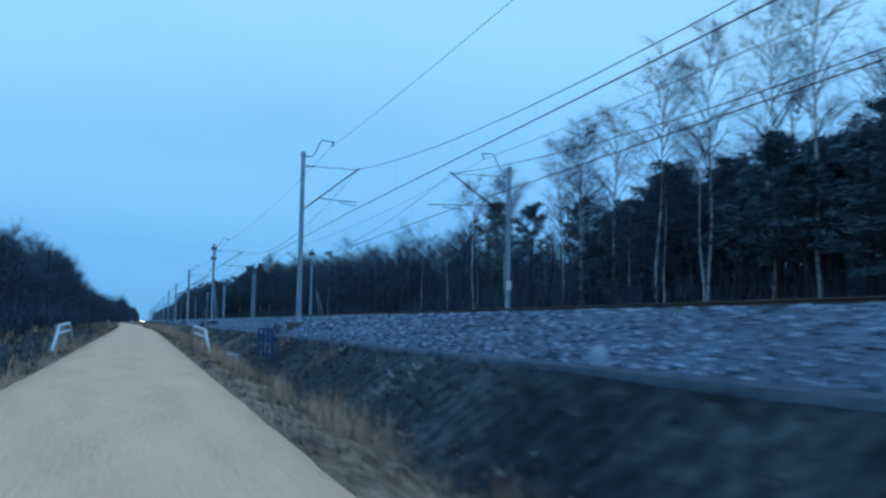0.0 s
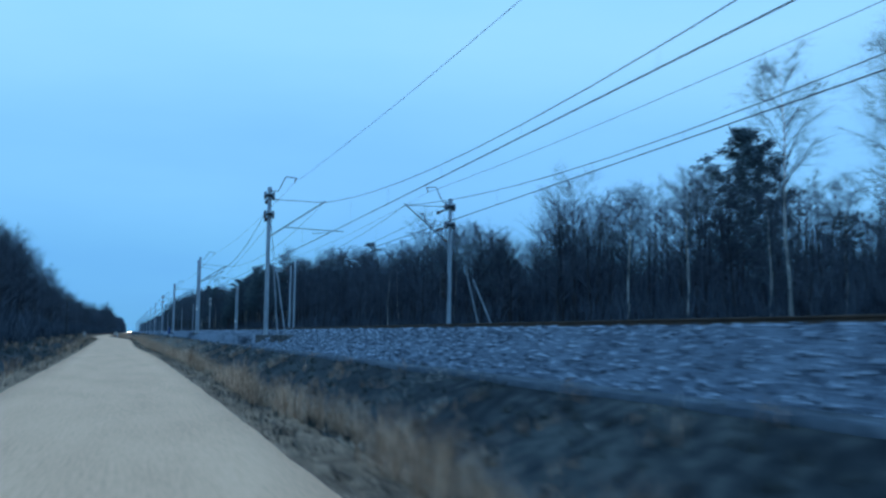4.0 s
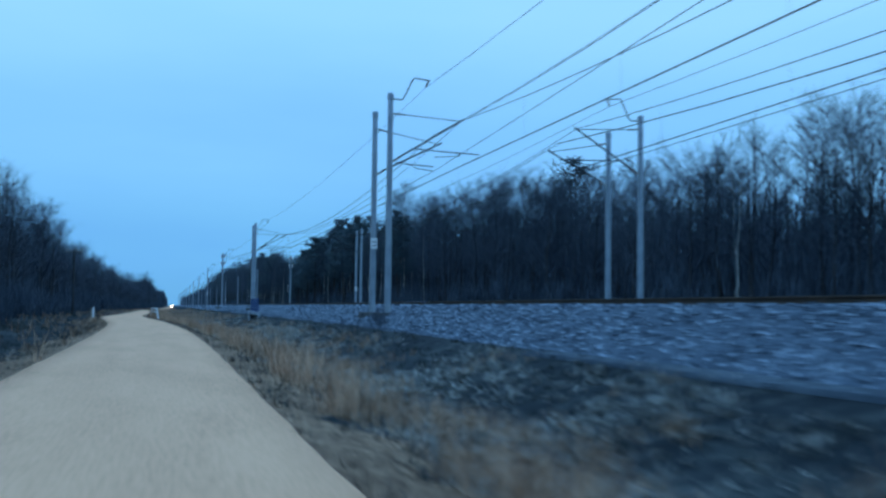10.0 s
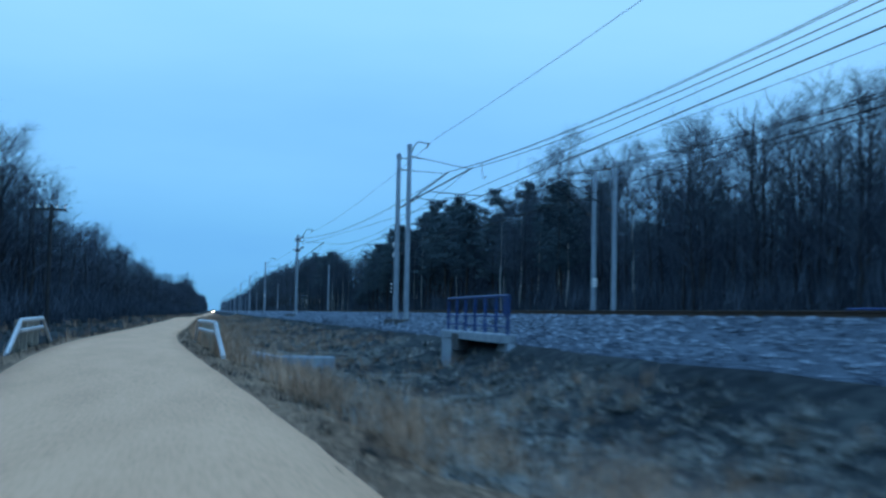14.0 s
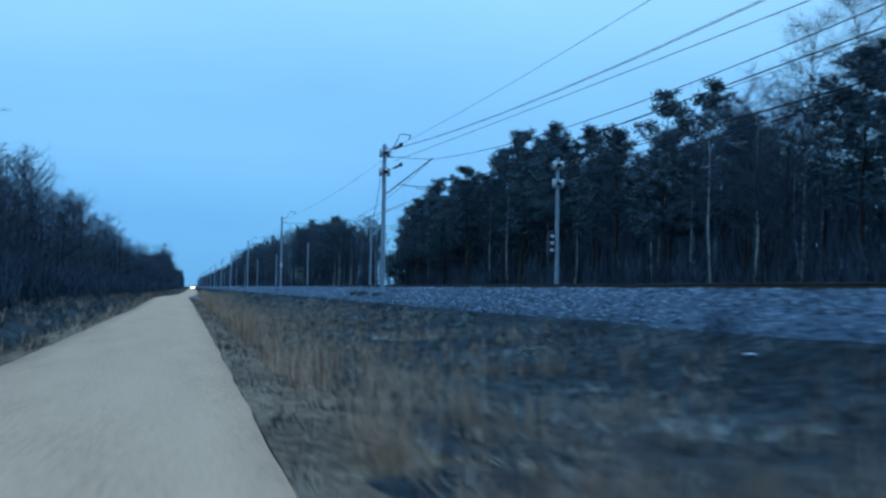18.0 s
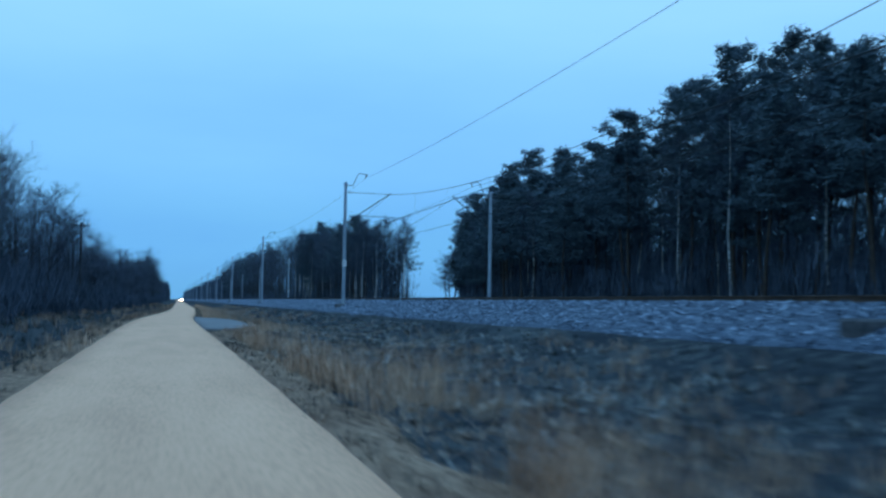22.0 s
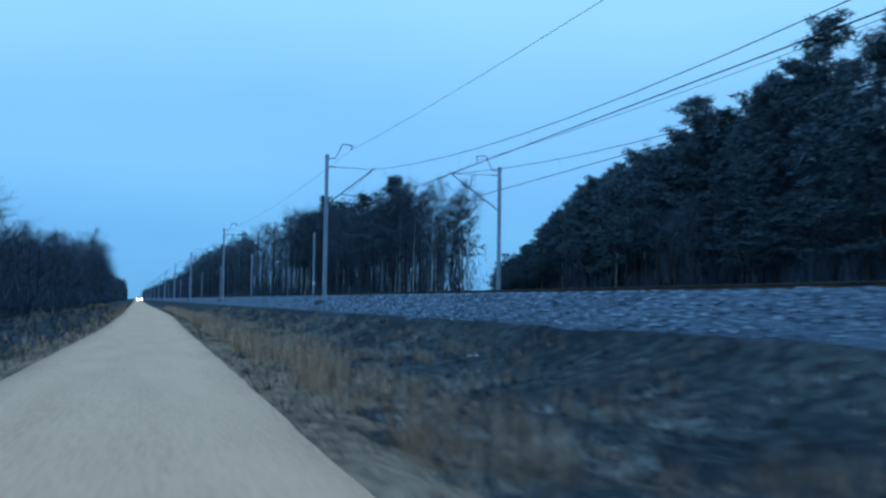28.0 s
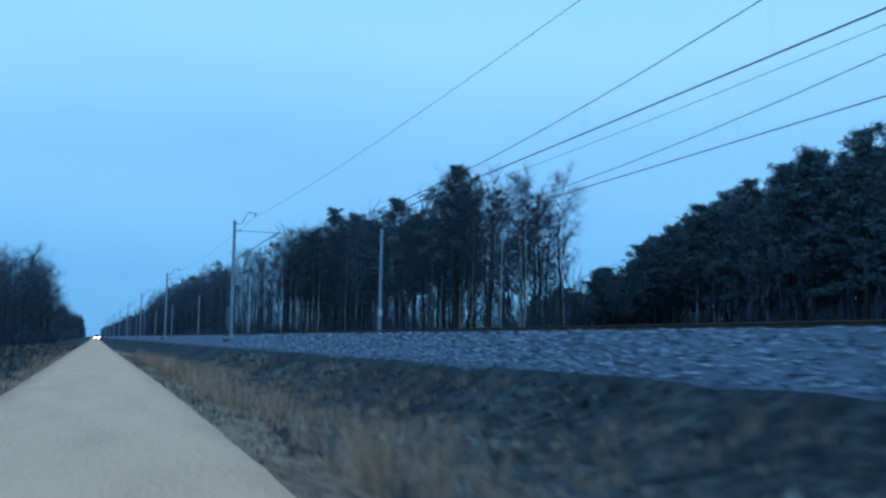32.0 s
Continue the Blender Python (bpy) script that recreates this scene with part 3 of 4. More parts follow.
def add_stays(e, side_y, feet, tops, sleeve=True):
    for (fx, fy, fz), tz in zip(feet, tops):
        a, b = Vector((fx * 0.1, side_y * 0.14, tz)), Vector((fx, side_y * fy, fz))
        part("stay_wire", Shape().tube([a, a.lerp(b, 0.5 if sleeve else 1.0)], 0.012, 5), WIRE, e)
        if sleeve:
            part("stay_sleeve", Shape().tube([a.lerp(b, 0.5), b], 0.044, 7), GREYSTEEL, e, "grey sloping stay sleeve")
        part("anchor_block", Shape().box(fx - 0.4, side_y * fy - 0.35, fz - 0.45, fx + 0.4, side_y * fy + 0.35, fz + 0.12, 0.05), FOOTING, e, "dark concrete anchor block")


WAYS = ((MAST_L, 1, "road"), (MAST_R, -1, "forest"))
plain = "pale round concrete railway mast with a steel cantilever on the bank"
# mast line beside the road: y and what it carries
LEFT = [(-21, ""), (55.0, ""), (130.6, "tension"), (199.6, "double"), (203.2, "second sign"), (274.4, "double"), (277.7, "second"), (348.0, "tension pale"), (422.7, "sign"), (499.0, "")]
RIGHT = [(-21, ""), (54.1, "sign low"), (129.6, "tension"), (199.8, "double"), (203.6, "second"), (278.2, "second sign low"), (274.9, "double"), (348.3, "tension pale"), (422.9, ""), (498.9, "")]
LEFT += [(576.8 + 76.5 * i, "") for i in range(9)]
RIGHT += [(575.4 + 76.5 * i, "sign low" if i == 0 else "") for i in range(9)]


def reach_of(row, y, side):
    """Length of the strut and of the registration arm: the masts push and pull the wire by turns."""
    number = sorted(v for v, k in row if "second" not in k).index(y)
    return (3.3, 3.3) if (number % 2 == 1) == (side > 0) else (3.75, 5.2)


for row, (mx, side, beside) in zip((LEFT, RIGHT), WAYS):
    for y, kind in row:
        height = 10.0 if side > 0 else 9.75
        words = plain
        if "tension" in kind:
            words = "concrete railway mast carrying tension pulleys and stays" if "pale" not in kind else "concrete railway mast with pale frosted pulleys on top"
        elif "sign" in kind:
            words = "concrete railway mast with a small white plate"
        elif "second" in kind:
            words = "concrete railway mast standing close behind another"
        e = mast_base(pose(mx, y, MAST_Z), words, height - (0.2 if "second" in kind else (0.15 if "double" in kind and y > 210 else 0.0)), sign=(2.45 if "low" in kind else 3.3) if "sign" in kind else 0)
        if ("second" in kind) == (274 < y < 280):
            add_gooseneck(e, side, height if "second" not in kind else height - 0.2)
        if "second" in kind and y < 210:
            add_cantilever(e, side, 3.3, 8.4, 6.75, 3.0, 8.98)
        elif "double" in kind and y < 210:
            add_cantilever(e, side, 3.4, 8.95, 6.9, 4.3, 9.1)
        elif "second" in kind:
            add_cantilever(e, side, 2.95, 8.8, 6.6, 3.0, 8.87)
        elif "double" in kind:
            add_cantilever(e, side, 3.6, 8.66, 6.62, 4.3, 9.2)
        else:
            add_cantilever(e, side, reach_of(row, y, side)[0], reach=reach_of(row, y, side)[1])
        if "tension" in kind and side < 0:
            box = part("signal_box", Shape().box(-0.62, -0.15, 2.7, -0.3, 0.15, 4.5, 0.04), STEEL, e, "dark signal box on the mast")
            for z in (3.1, 3.6, 4.1):
                part("lens_hood", Shape().lathe([(0.10, -0.42), (0.11, -0.42), (0.12, -0.15), (0.10, -0.15)], (-0.46, 0, z), 10, "y"), STEEL if y < 300 else GALV, box)
        if "tension" in kind:
            back = "pale" in kind
            add_tension_gear(e, height, -1 if back else 1, back)
            add_stays(e, 1 if back else -1, ([(-0.3, 5.9, -0.17), (-0.3, 9.2, -0.17)] if back else [(-0.05, 6.1, -0.15), (-0.05, 9.5, -0.15)]) if side > 0 else [(0.3, 6.2, -0.2), (0.3, 9.2, -0.2)], (height - 0.5, height - 1.9), not back)


def wire_run(name, points, radius, label, sag=0.0, steps=10):
    """A wire hung from point to point, with sag in each span."""
    pts = []
    for k, (a, b) in enumerate(zip(points, points[1:])):
        a, b = Vector(a), Vector(b)
        dip_here = sag[k] if isinstance(sag, list) else sag
        for i in range(steps):
            u = i / steps
            p = a.lerp(b, u)
            p.z -= 4 * dip_here * u * (1 - u)
            pts.append(p)
    pts.append(Vector(points[-1]))
    return solid(name, Shape().tube(pts, radius * 1.35, 4), WIRE, label, "wire", "overhead wires")


for row, (mx, side, beside) in zip((LEFT, RIGHT), WAYS):
    main = [y for y, kind in row if "second" not in kind]
    main.sort()
    tips = [mx + side * ((3.4 if y < 210 else 3.6) if any(abs(y - d) < 6 for d in (202, 276)) else reach_of(row, y, side)[0]) for y in main]
    z0 = MAST_Z + (10.0 if side > 0 else 9.75)
    high, low, dip = MAST_Z + 9.16, MAST_Z + (6.82 if side > 0 else 6.95), 1.95
    wire_run("earth_wire", [(mx + side * 1.66, y, z0 + 0.42) for y in main], 0.010, "thin dark wire along the mast tops", 0.55)
    hang = [MAST_Z + 8.95 if abs(y - 202) < 6 else (MAST_Z + 8.66 if abs(y - 276) < 6 else high) for y in main]
    dips = [{130: 1.35, 199: 1.4, 274: 1.6}.get(int(a), dip) if side > 0 else {129: 1.2, 199: 1.5, 274: 1.5}.get(int(a), dip) for a in main[:-1]]
    msg = wire_run("messenger_wire", [(x, y, z) for x, y, z in zip(tips, main, hang)], 0.013, "dark carrying wire sagging between masts", dips, 14)
    for off in (-0.025, 0.025):
        wire_run("contact_wire", [(x + off, y, low) for x, y in zip(tips, main)], 0.009, "dark level contact wire above the track", 0.03, 3)
    # droppers hang the contact wire from the carrying wire
    for a, b, xa, xb, ha, hb, d in zip(main, main[1:], tips, tips[1:], hang, hang[1:], dips):
        if b > 660:
            break
        for i in range(1, 8):
            u = i / 8
            y, x = a + (b - a) * u, xa + (xb - xa) * u
            part("dropper", Shape().tube([(x, y, ha + (hb - ha) * u - 4 * d * u * (1 - u)), (x, y, low - 0.12 * u * (1 - u))], 0.004, 3), WIRE, msg)
    # the second set of wires over the overlap, anchored at the tension masts
    for off in (-0.05, 0.05):
        over = [(mx + side * 0.4, 131.5, z0 - 0.52), (mx + side * 2.95 + off, 203.2, MAST_Z + 8.8), (mx + side * 2.95 + off, 277, MAST_Z + 8.8), (mx + side * 0.4 + off, 346.5, z0 - 0.45)]
        wire_run("overlap_messenger_wire", over, 0.009, "second carrying wire over the overlap span", [1.2, 1.4, 1.0])
    over = [(mx + side * 0.4, 131.5, z0 - 2.1), (mx + side * 2.9, 203.2, MAST_Z + 6.95), (mx + side * 2.9, 277, MAST_Z + 7.05), (mx + side * 0.4, 346.5, z0 - 1.25)]
    wire_run("overlap_contact_wire", over, 0.011, "second contact wire over the overlap span", 0.1)


# ---- trees ----
def sliver(sh, p, q, w, rnd):
    """A thin twig from p to q."""
    d = q - p
    s = Vector((rnd.uniform(-1, 1), rnd.uniform(-1, 1), rnd.uniform(-1, 1))).cross(d)
    if s.length < 1e-6:
        return
    s = s.normalized() * w
    sh.add([tuple(p - s), tuple(p + s), tuple(q)], [(0, 1, 2)])


def trunk_line(rnd, h, lean):
    pts, x, y = [], 0.0, 0.0
    for i in range(9):
        pts.append(Vector((x, y, h * i / 8)))
        x += rnd.uniform(-0.02, 0.02) * h / 2 + lean * h / 8
        y += rnd.uniform(-0.02, 0.02) * h / 2
    return pts


def along(pts, u):
    k = min(int(u * (len(pts) - 1)), len(pts) - 2)
    return pts[k].lerp(pts[k + 1], u * (len(pts) - 1) - k)


def bare_tree(seed, h, low=0.35, spread=0.17, limbs=36, droop=0.0, twigs=5, lean=0.0, r0=0.014, fat=1.0, subs=7):
    """Trunk and crown of a leafless broadleaf tree, as two shapes."""
    rnd = random.Random(seed)
    line = trunk_line(rnd, h, lean)
    trunk, crown = Shape(), Shape()
    trunk.tube([line[0] - Vector((0, 0, 0.3))] + line, [r0 * h * 1.25] + [r0 * h * (1 - 0.93 * i / 8) for i in range(9)], 8)
    for i in range(limbs):
        u = low + (0.97 - low) * (i + rnd.random()) / limbs
        p = along(line, u)
        a = rnd.uniform(0, 6.283)
        shape_u = math.sin(min(1.0, (1 - u) / (1 - low) * 1.15 + 0.12) * math.pi * 0.62)
        ln = spread * h * (0.35 + 0.75 * shape_u) * rnd.uniform(0.7, 1.25)
        rise = rnd.uniform(0.55, 1.15) + 0.5 * u
        d = Vector((math.cos(a), math.sin(a), rise)).normalized()
        mid = p + d * ln * 0.5 + Vector((0, 0, 0.04 * ln))
        end = p + d * ln + Vector((0, 0, (0.12 - droop) * ln))
        crown.tube([p, mid, end], [0.0035 * h * (1.15 - u), 0.002 * h * (1.15 - u) + 0.008, 0.006], 3, False)
        for j in range(subs):
            v = 0.25 + 0.75 * (j + rnd.random()) / subs
            q = p.lerp(mid, v * 2) if v < 0.5 else mid.lerp(end, v * 2 - 1)
            dd = (d + Vector((rnd.uniform(-1, 1), rnd.uniform(-1, 1), rnd.uniform(-0.5, 0.9) - droop))).normalized()
            l2 = ln * rnd.uniform(0.25, 0.5)
            e = q + dd * l2
            sliver(crown, q, e, 0.020 * fat, rnd)
            for k in range(twigs):
                t0 = q.lerp(e, rnd.uniform(0.2, 1.0))
                td = (dd + Vector((rnd.uniform(-1, 1), rnd.uniform(-1, 1), rnd.uniform(-0.7, 0.8) - 1.6 * droop))).normalized()
                sliver(crown, t0, t0 + td * rnd.uniform(0.5, 1.5), 0.010 * fat, rnd)
    return trunk, crown


def pine_tree(seed, h, low=0.45, spread=0.17, whorls=14, tuft=24, full=1.3):
    """Trunk with bare lower half and a layered crown of needle tufts."""
    rnd = random.Random(seed)
    line = trunk_line(rnd, h, 0.0)
    trunk, crown = Shape(), Shape()
    trunk.tube([line[0] - Vector((0, 0, 0.3))] + line, [0.012 * h] + [0.0098 * h * (1 - 0.9 * i / 8) for i in range(9)], 8)
    for i in range(6):
        p = along(line, rnd.uniform(0.2, low))
        a = rnd.uniform(0, 6.283)
        trunk.tube([p, p + Vector((math.cos(a), math.sin(a), rnd.uniform(-0.3, 0.2))) * rnd.uniform(0.6, 1.6)], [0.03, 0.008], 3, False)
    for i in range(whorls):
        u = low + (1 - low) * (i + 0.5) / whorls
        w = (u - low) / (1 - low)
        ln0 = spread * h * (0.55 + 0.6 * math.sin(math.pi * min(0.95, w * 0.8 + 0.18))) * (1.0 - 0.62 * w ** 3)
        for b in range(4):
            p = along(line, min(0.995, u + rnd.uniform(-0.02, 0.02)))
            a = rnd.uniform(0, 6.283)
            ln = ln0 * rnd.uniform(0.6, 1.2)
            d = Vector((math.cos(a), math.sin(a), rnd.uniform(0.0, 0.45) + 0.4 * w)).normalized()
            e = p + d * ln
            crown.tube([p, p + d * ln * 0.55 - Vector((0, 0, 0.05 * ln)), e], [0.035, 0.02, 0.008], 3, False)
            for c in range(4):
                q = p.lerp(e, (0.35, 0.6, 0.82, 1.0)[c]) + Vector((rnd.uniform(-0.6, 0.6), rnd.uniform(-0.6, 0.6), rnd.uniform(-0.2, 0.4)))
                for k in range(tuft):
                    dd = Vector((rnd.gauss(0, 1), rnd.gauss(0, 1), rnd.gauss(0.35, 0.45))).normalized()
                    c2 = q + Vector((rnd.gauss(0, 0.28), rnd.gauss(0, 0.28), rnd.gauss(0, 0.16)))
                    sliver(crown, c2 - dd * 0.1, c2 + dd * rnd.uniform(0.22, 0.5) * full, 0.052 * full, rnd)
    return trunk, crown


def levelled(shapes):
    """The same tree, brought to 20 m in height."""
    k = 20 / max(p[2] for sh in shapes for p in sh.v)
    for sh in shapes:
        sh.v = [(p[0], p[1], p[2] * k) for p in sh.v]
    return shapes


def tree_proto(name, shapes, bark, leaf, label, group):
    """One tree with its parts; copies share its meshes."""
    e = thing(name, pose(0, 0, 0), label, "tree", group)
    part("trunk", shapes[0], bark, e, smooth=True)
    part("crown", shapes[1], leaf, e)
    return e


LABELS = {"birch": "tall leafless birch with white trunk at the forest edge", "alder": "leafless dark broadleaf tree in the wood", "pine": "tall dark green pine with bare lower trunk"}
KINDS = {"birch": [levelled(bare_tree(11 + i, 20, 0.42, 0.15, 38, 0.22, twigs=12, fat=0.62, r0=0.0062, subs=9, lean=(0.03, -0.02, 0.05, 0.0)[i])) for i in range(4)],
         "alder": [levelled(bare_tree(31 + i, 20, 0.28, 0.19, 42, 0.0, twigs=10, fat=0.75, r0=0.0085, subs=8, lean=(0.0, 0.03, -0.03, 0.01)[i])) for i in range(4)],
         "pine": [levelled(pine_tree(51 + i, 20, (0.42, 0.5, 0.36, 0.3)[i], (0.19, 0.17, 0.21, 0.18)[i])) for i in range(4)]}
WOODS = {"birch": (BIRCH, TWIG), "alder": (BARK, TWIG), "pine": (PINEBARK, NEEDLE)}
protos = {}


def plant(kind, which, x, y, h, turn, group, name=None):
    z = float(ground_z(x, y))
    m = Matrix.Translation((x, y, z)) @ Matrix.Rotation(turn, 4, "Z") @ Matrix.Diagonal((h / 20 * 0.5 + 0.5, h / 20 * 0.5 + 0.5, h / 20, 1))
    key = (kind, which)
    if key in protos:
        ob = copy_thing(protos[key], m)
        ob.matrix_basis = m
        ob["group"] = group
        return ob
    ob = tree_proto(kind + "_tree", KINDS[kind][which], *WOODS[kind], LABELS[kind], group)
    ob.matrix_basis = m
    protos[key] = ob
    return ob


class Mass:
    """Many trees joined into one mesh."""

    def __init__(self):
        self.v, self.f, self.n = [], [], 0

    def put(self, shape, x, y, h, turn):
        if not hasattr(shape, "arr"):
            shape.arr = np.array(shape.v, float)
            shape.tri = [f for f in shape.f]
        c, s = math.cos(turn), math.sin(turn)
        w = h / 20 * 0.5 + 0.5
        a = shape.arr
        z = float(ground_z(x, y))
        self.v.append(np.stack([x + w * (c * a[:, 0] - s * a[:, 1]), y + w * (s * a[:, 0] + c * a[:, 1]), z + a[:, 2] * h / 20], 1))
        k = self.n
        self.f.extend(tuple(i + k for i in f) for f in shape.tri)
        self.n += len(a)

    def done(self, name, mat, label):
        me = mesh(name, np.concatenate(self.v).tolist(), self.f, mat)
        return tagged(new(name, me), label, "woods", kind="stuff")


# tops of the wood beyond the railway along y, and of the wood beside the road
TOP_R = np.array([(20, 23.5), (58, 22), (66, 16), (85, 13.5), (95, 11.5), (110, 11.8), (125, 13), (134, 16), (145, 17.3), (152, 18.8), (161, 13.5), (177, 15), (190, 17), (200, 19), (206, 19), (214, 17), (233, 17.5), (254, 17.5), (264, 17.7), (277, 21.5), (282, 20.5),
                  (300, 23), (350, 21.5), (358, 19.4), (368, 22), (382, 19.5), (389, 19.6), (412, 24), (422, 24.2), (432, 22.6), (442, 20.8), (455, 21.1), (464, 21), (476, 22.5), (485, 22), (501, 20.3), (545, 16), (592, 19.5), (605, 22), (619, 25.5), (650, 25),
                  (715, 28), (800, 29), (1400, 33), (4000, 36)])
TOP_L = np.array([(-20, 12.5), (90, 13), (134, 15.5), (215, 19.5), (263, 19.5), (283, 21), (309, 20.3), (325, 19), (380, 16.3), (418, 17.3), (444, 16.3), (475, 14.0), (530, 11.0), (590, 11.0), (640, 13.5), (675, 20.5), (763, 22), (1400, 25), (4000, 30)])


def ride_edge(y):
    """Where the wood before the forest ride ends, going away from the railway."""
    return 42 + (y - 495) * 0.287


def right_wood(x, y):
    if y < 495:
        return x > 38.5
    near = x > ride_edge(y) and y < 760
    far = y > 600 and 43.5 < x < 57 + (y - 600) * 0.25
    return near or far


def top_of(x, y):
    """How high the wood stands; it slopes down to its corner at the ride."""
    low = min(1.0, 0.45 + 0.08 * max(0.0, x - ride_edge(y))) if 480 < y < 512 else 1.0
    if 495 < y < 760 and x > ride_edge(y):
        return float(np.interp(y, (495, 522, 550, 611, 636, 652, 760), (25, 21.2, 21.2, 20.6, 18.0, 16.0, 13))) * low
    return float(np.interp(y, TOP_R[:, 0], TOP_R[:, 1])) * min(1.12, x / 44) * low


def species(y, x, rnd):
    u = rnd.random()
    if y < 64:
        return "birch" if u < 0.3 else ("pine" if u < 0.7 else "alder")
    if y < 125:
        return "birch" if u < 0.42 else ("pine" if u < 0.47 else "alder")
    if y < 330:
        return "alder" if u < 0.84 else ("birch" if u < 0.975 else "pine")
    if y < 366 or 379 < y < 396:
        return "pine" if u < 0.16 else ("birch" if u < 0.62 else "alder")
    if y < 590 or (y < 760 and x > ride_edge(y)):
        return "pine" if u < 0.7 else ("birch" if u < 0.9 else "alder")
    return "birch" if u < 0.45 else ("alder" if u < 0.86 else "pine")


rnd = random.Random(8)
# edge trees, one by one
edge = []
y = 18.0
while y < 760:
    for depth in (0, 1):
        ty = y + rnd.uniform(-1.5, 1.5)
        spots = [rnd.uniform(39, 45) + depth * 5]
        if 495 < y:
            spots = [ride_edge(ty) + rnd.uniform(0.5, 4) + depth * 5]
            if y > 598:
                spots.append(rnd.uniform(44, 50) + depth * 3)
        for tx in spots:
            if right_wood(tx, ty):
                kind = species(ty, tx, rnd)
                edge.append((kind, tx, ty, top_of(tx, ty) * rnd.uniform(0.78, 1.0) * ((0.7 if ty < 128 else 1.0) if kind == "pine" else 1.0) - 0.4))
    y += rnd.uniform(3.4, 5.6)
# landmark trees of the skyline
edge += [("pine", 51.0, 135.3, 19.4), ("pine", 62.0, 150.0, 21.4), ("alder", 42.5, 200.0, 19.4), ("pine", 46.0, 431.5, 23.4), ("pine", 44.0, 418.5, 24.8), ("pine", 50.0, 504.0, 20.2), ("pine", 53.0, 509.0, 22.0), ("pine", 57.0, 514.0, 22.5), ("pine", 46.0, 475.0, 23.2), ("pine", 46.0, 618.5, 25.6),
         ("birch", 52.5, 612.0, 25.5), ("birch", 58.8, 612.0, 26.0), ("birch", 57.5, 615.5, 22.0), ("pine", 42.0, 69.0, 14.5), ("pine", 43.5, 71.5, 13.6), ("pine", 45.0, 421.5, 22.0), ("pine", 44.5, 415.0, 20.0), ("alder", 41.5, 503.0, 10.0), ("alder", 42.5, 508.0, 9.0), ("pine", 43.0, 371.0, 21.0), ("pine", 43.0, 402.0, 20.5), ("pine", 44.0, 406.0, 19.5), ("birch", 41.0, 352.0, 20.0), ("birch", 42.0, 347.0, 23.5), ("birch", 43.0, 341.0, 24.0), ("birch", 42.0, 336.0, 25.0), ("pine", 46.0, 712.0, 25.4), ("birch", 41.0, 53.0, 25.0), ("birch", 40.5, 47.5, 25.0), ("birch", 40.5, 60.0, 24.5), ("birch", 39.5, 66.0, 24.5), ("birch", 41.0, 77.0, 21.5), ("birch", 40.2, 80.5, 21.0), ("birch", 41.5, 84.5, 22.0), ("birch", 42.0, 90.0, 20.5), ("birch", 41.0, 103.0, 20.0), ("birch", 42.0, 106.5, 20.2), ("birch", 41.0, 115.5, 20.6), ("alder", 43.0, 151.5, 18.4)]
# the dense pines along the ride
for i in range(100):
    ty = 500 + i * 1.7 + rnd.uniform(-1, 1)
    tx = ride_edge(ty) + rnd.uniform(0.5, 12)
    edge.append(("pine", tx, ty, top_of(tx, ty) * rnd.uniform(0.82, 1.0)))
# the dark pines behind the birches
for i in range(34):
    ty = 24 + i * 1.95 + rnd.uniform(-1, 1)
    edge.append(("pine", rnd.uniform(45, 54), ty, float(np.interp(ty, (26, 46, 66, 90), (19, 18, 16.5, 15.5))) * rnd.uniform(0.8, 1.03)))
# a stand of pines farther back
for i in range(18):
    edge.append(("pine", rnd.uniform(53, 63), 85 + i * 2.0 + rnd.uniform(-1, 1), rnd.uniform(15.5, 18.5)))
for kind, tx, ty, h in edge:
    plant(kind, rnd.randrange(4), tx, ty, h, rnd.uniform(0, 6.28), "trees of the wood beyond the railway")

LABELS["alder"] = "leafless dark broadleaf tree in the wood beside the road"
y = 40.0
while y < 720:
    tx = float(smooth_at(2, y)) - rnd.uniform(9.5, 17) * float(np.interp(y, (430, 560), (1.0, 0.72)))
    h = float(np.interp(y, TOP_L[:, 0], TOP_L[:, 1])) * rnd.uniform(0.7, 1.0) * min(1.0, (abs(tx - float(smooth_at(2, y))) + 3) / float(np.interp(y, (430, 560), (17, 12.5))))
    plant("alder", rnd.randrange(4), tx, y, max(6.0, h), rnd.uniform(0, 6.28), "trees beside the road")
    y += rnd.uniform(3.4, 6.0)

# the depth of both woods
fill = {"twig": Mass(), "trunk": Mass(), "needle": Mass()}
small_bare = [levelled(bare_tree(71 + i, 20, 0.3, 0.2, 18, 0.05, twigs=3, fat=2.0)) for i in range(3)]
small_pine = [levelled(pine_tree(81 + i, 20, 0.4, 0.19, 9, tuft=5, full=2.2)) for i in range(2)]
count = 0
while count < 1080:
    ty = rnd.uniform(700, 1350) if count % 4 == 0 else (rnd.uniform(110, 330) if count % 6 == 1 else rnd.uniform(10, 760))
    tx = rnd.uniform(44, 88) if ty < 495 else (ride_edge(ty) + rnd.uniform(0, 30) if rnd.random() < 0.5 and ty < 760 else rnd.uniform(43.5, 75 if ty < 900 else 60))
    if not right_wood(tx, ty):
        continue
    count += 1
    h = top_of(tx, ty) * (rnd.uniform(0.62, 0.92) if ty < 700 else rnd.uniform(0.8, 1.08))
    a = rnd.uniform(0, 6.28)
    if species(ty, tx, rnd) == "pine":
        h *= 0.7 if ty < 128 else 1.0
        t, c = small_pine[rnd.randrange(2)]
        fill["trunk"].put(t, tx, ty, h, a)
        fill["needle"].put(c, tx, ty, h, a)
    else:
        t, c = small_bare[rnd.randrange(3)]
        fill["trunk"].put(t, tx, ty, h, a)
        fill["twig"].put(c, tx, ty, h, a)
count = 0
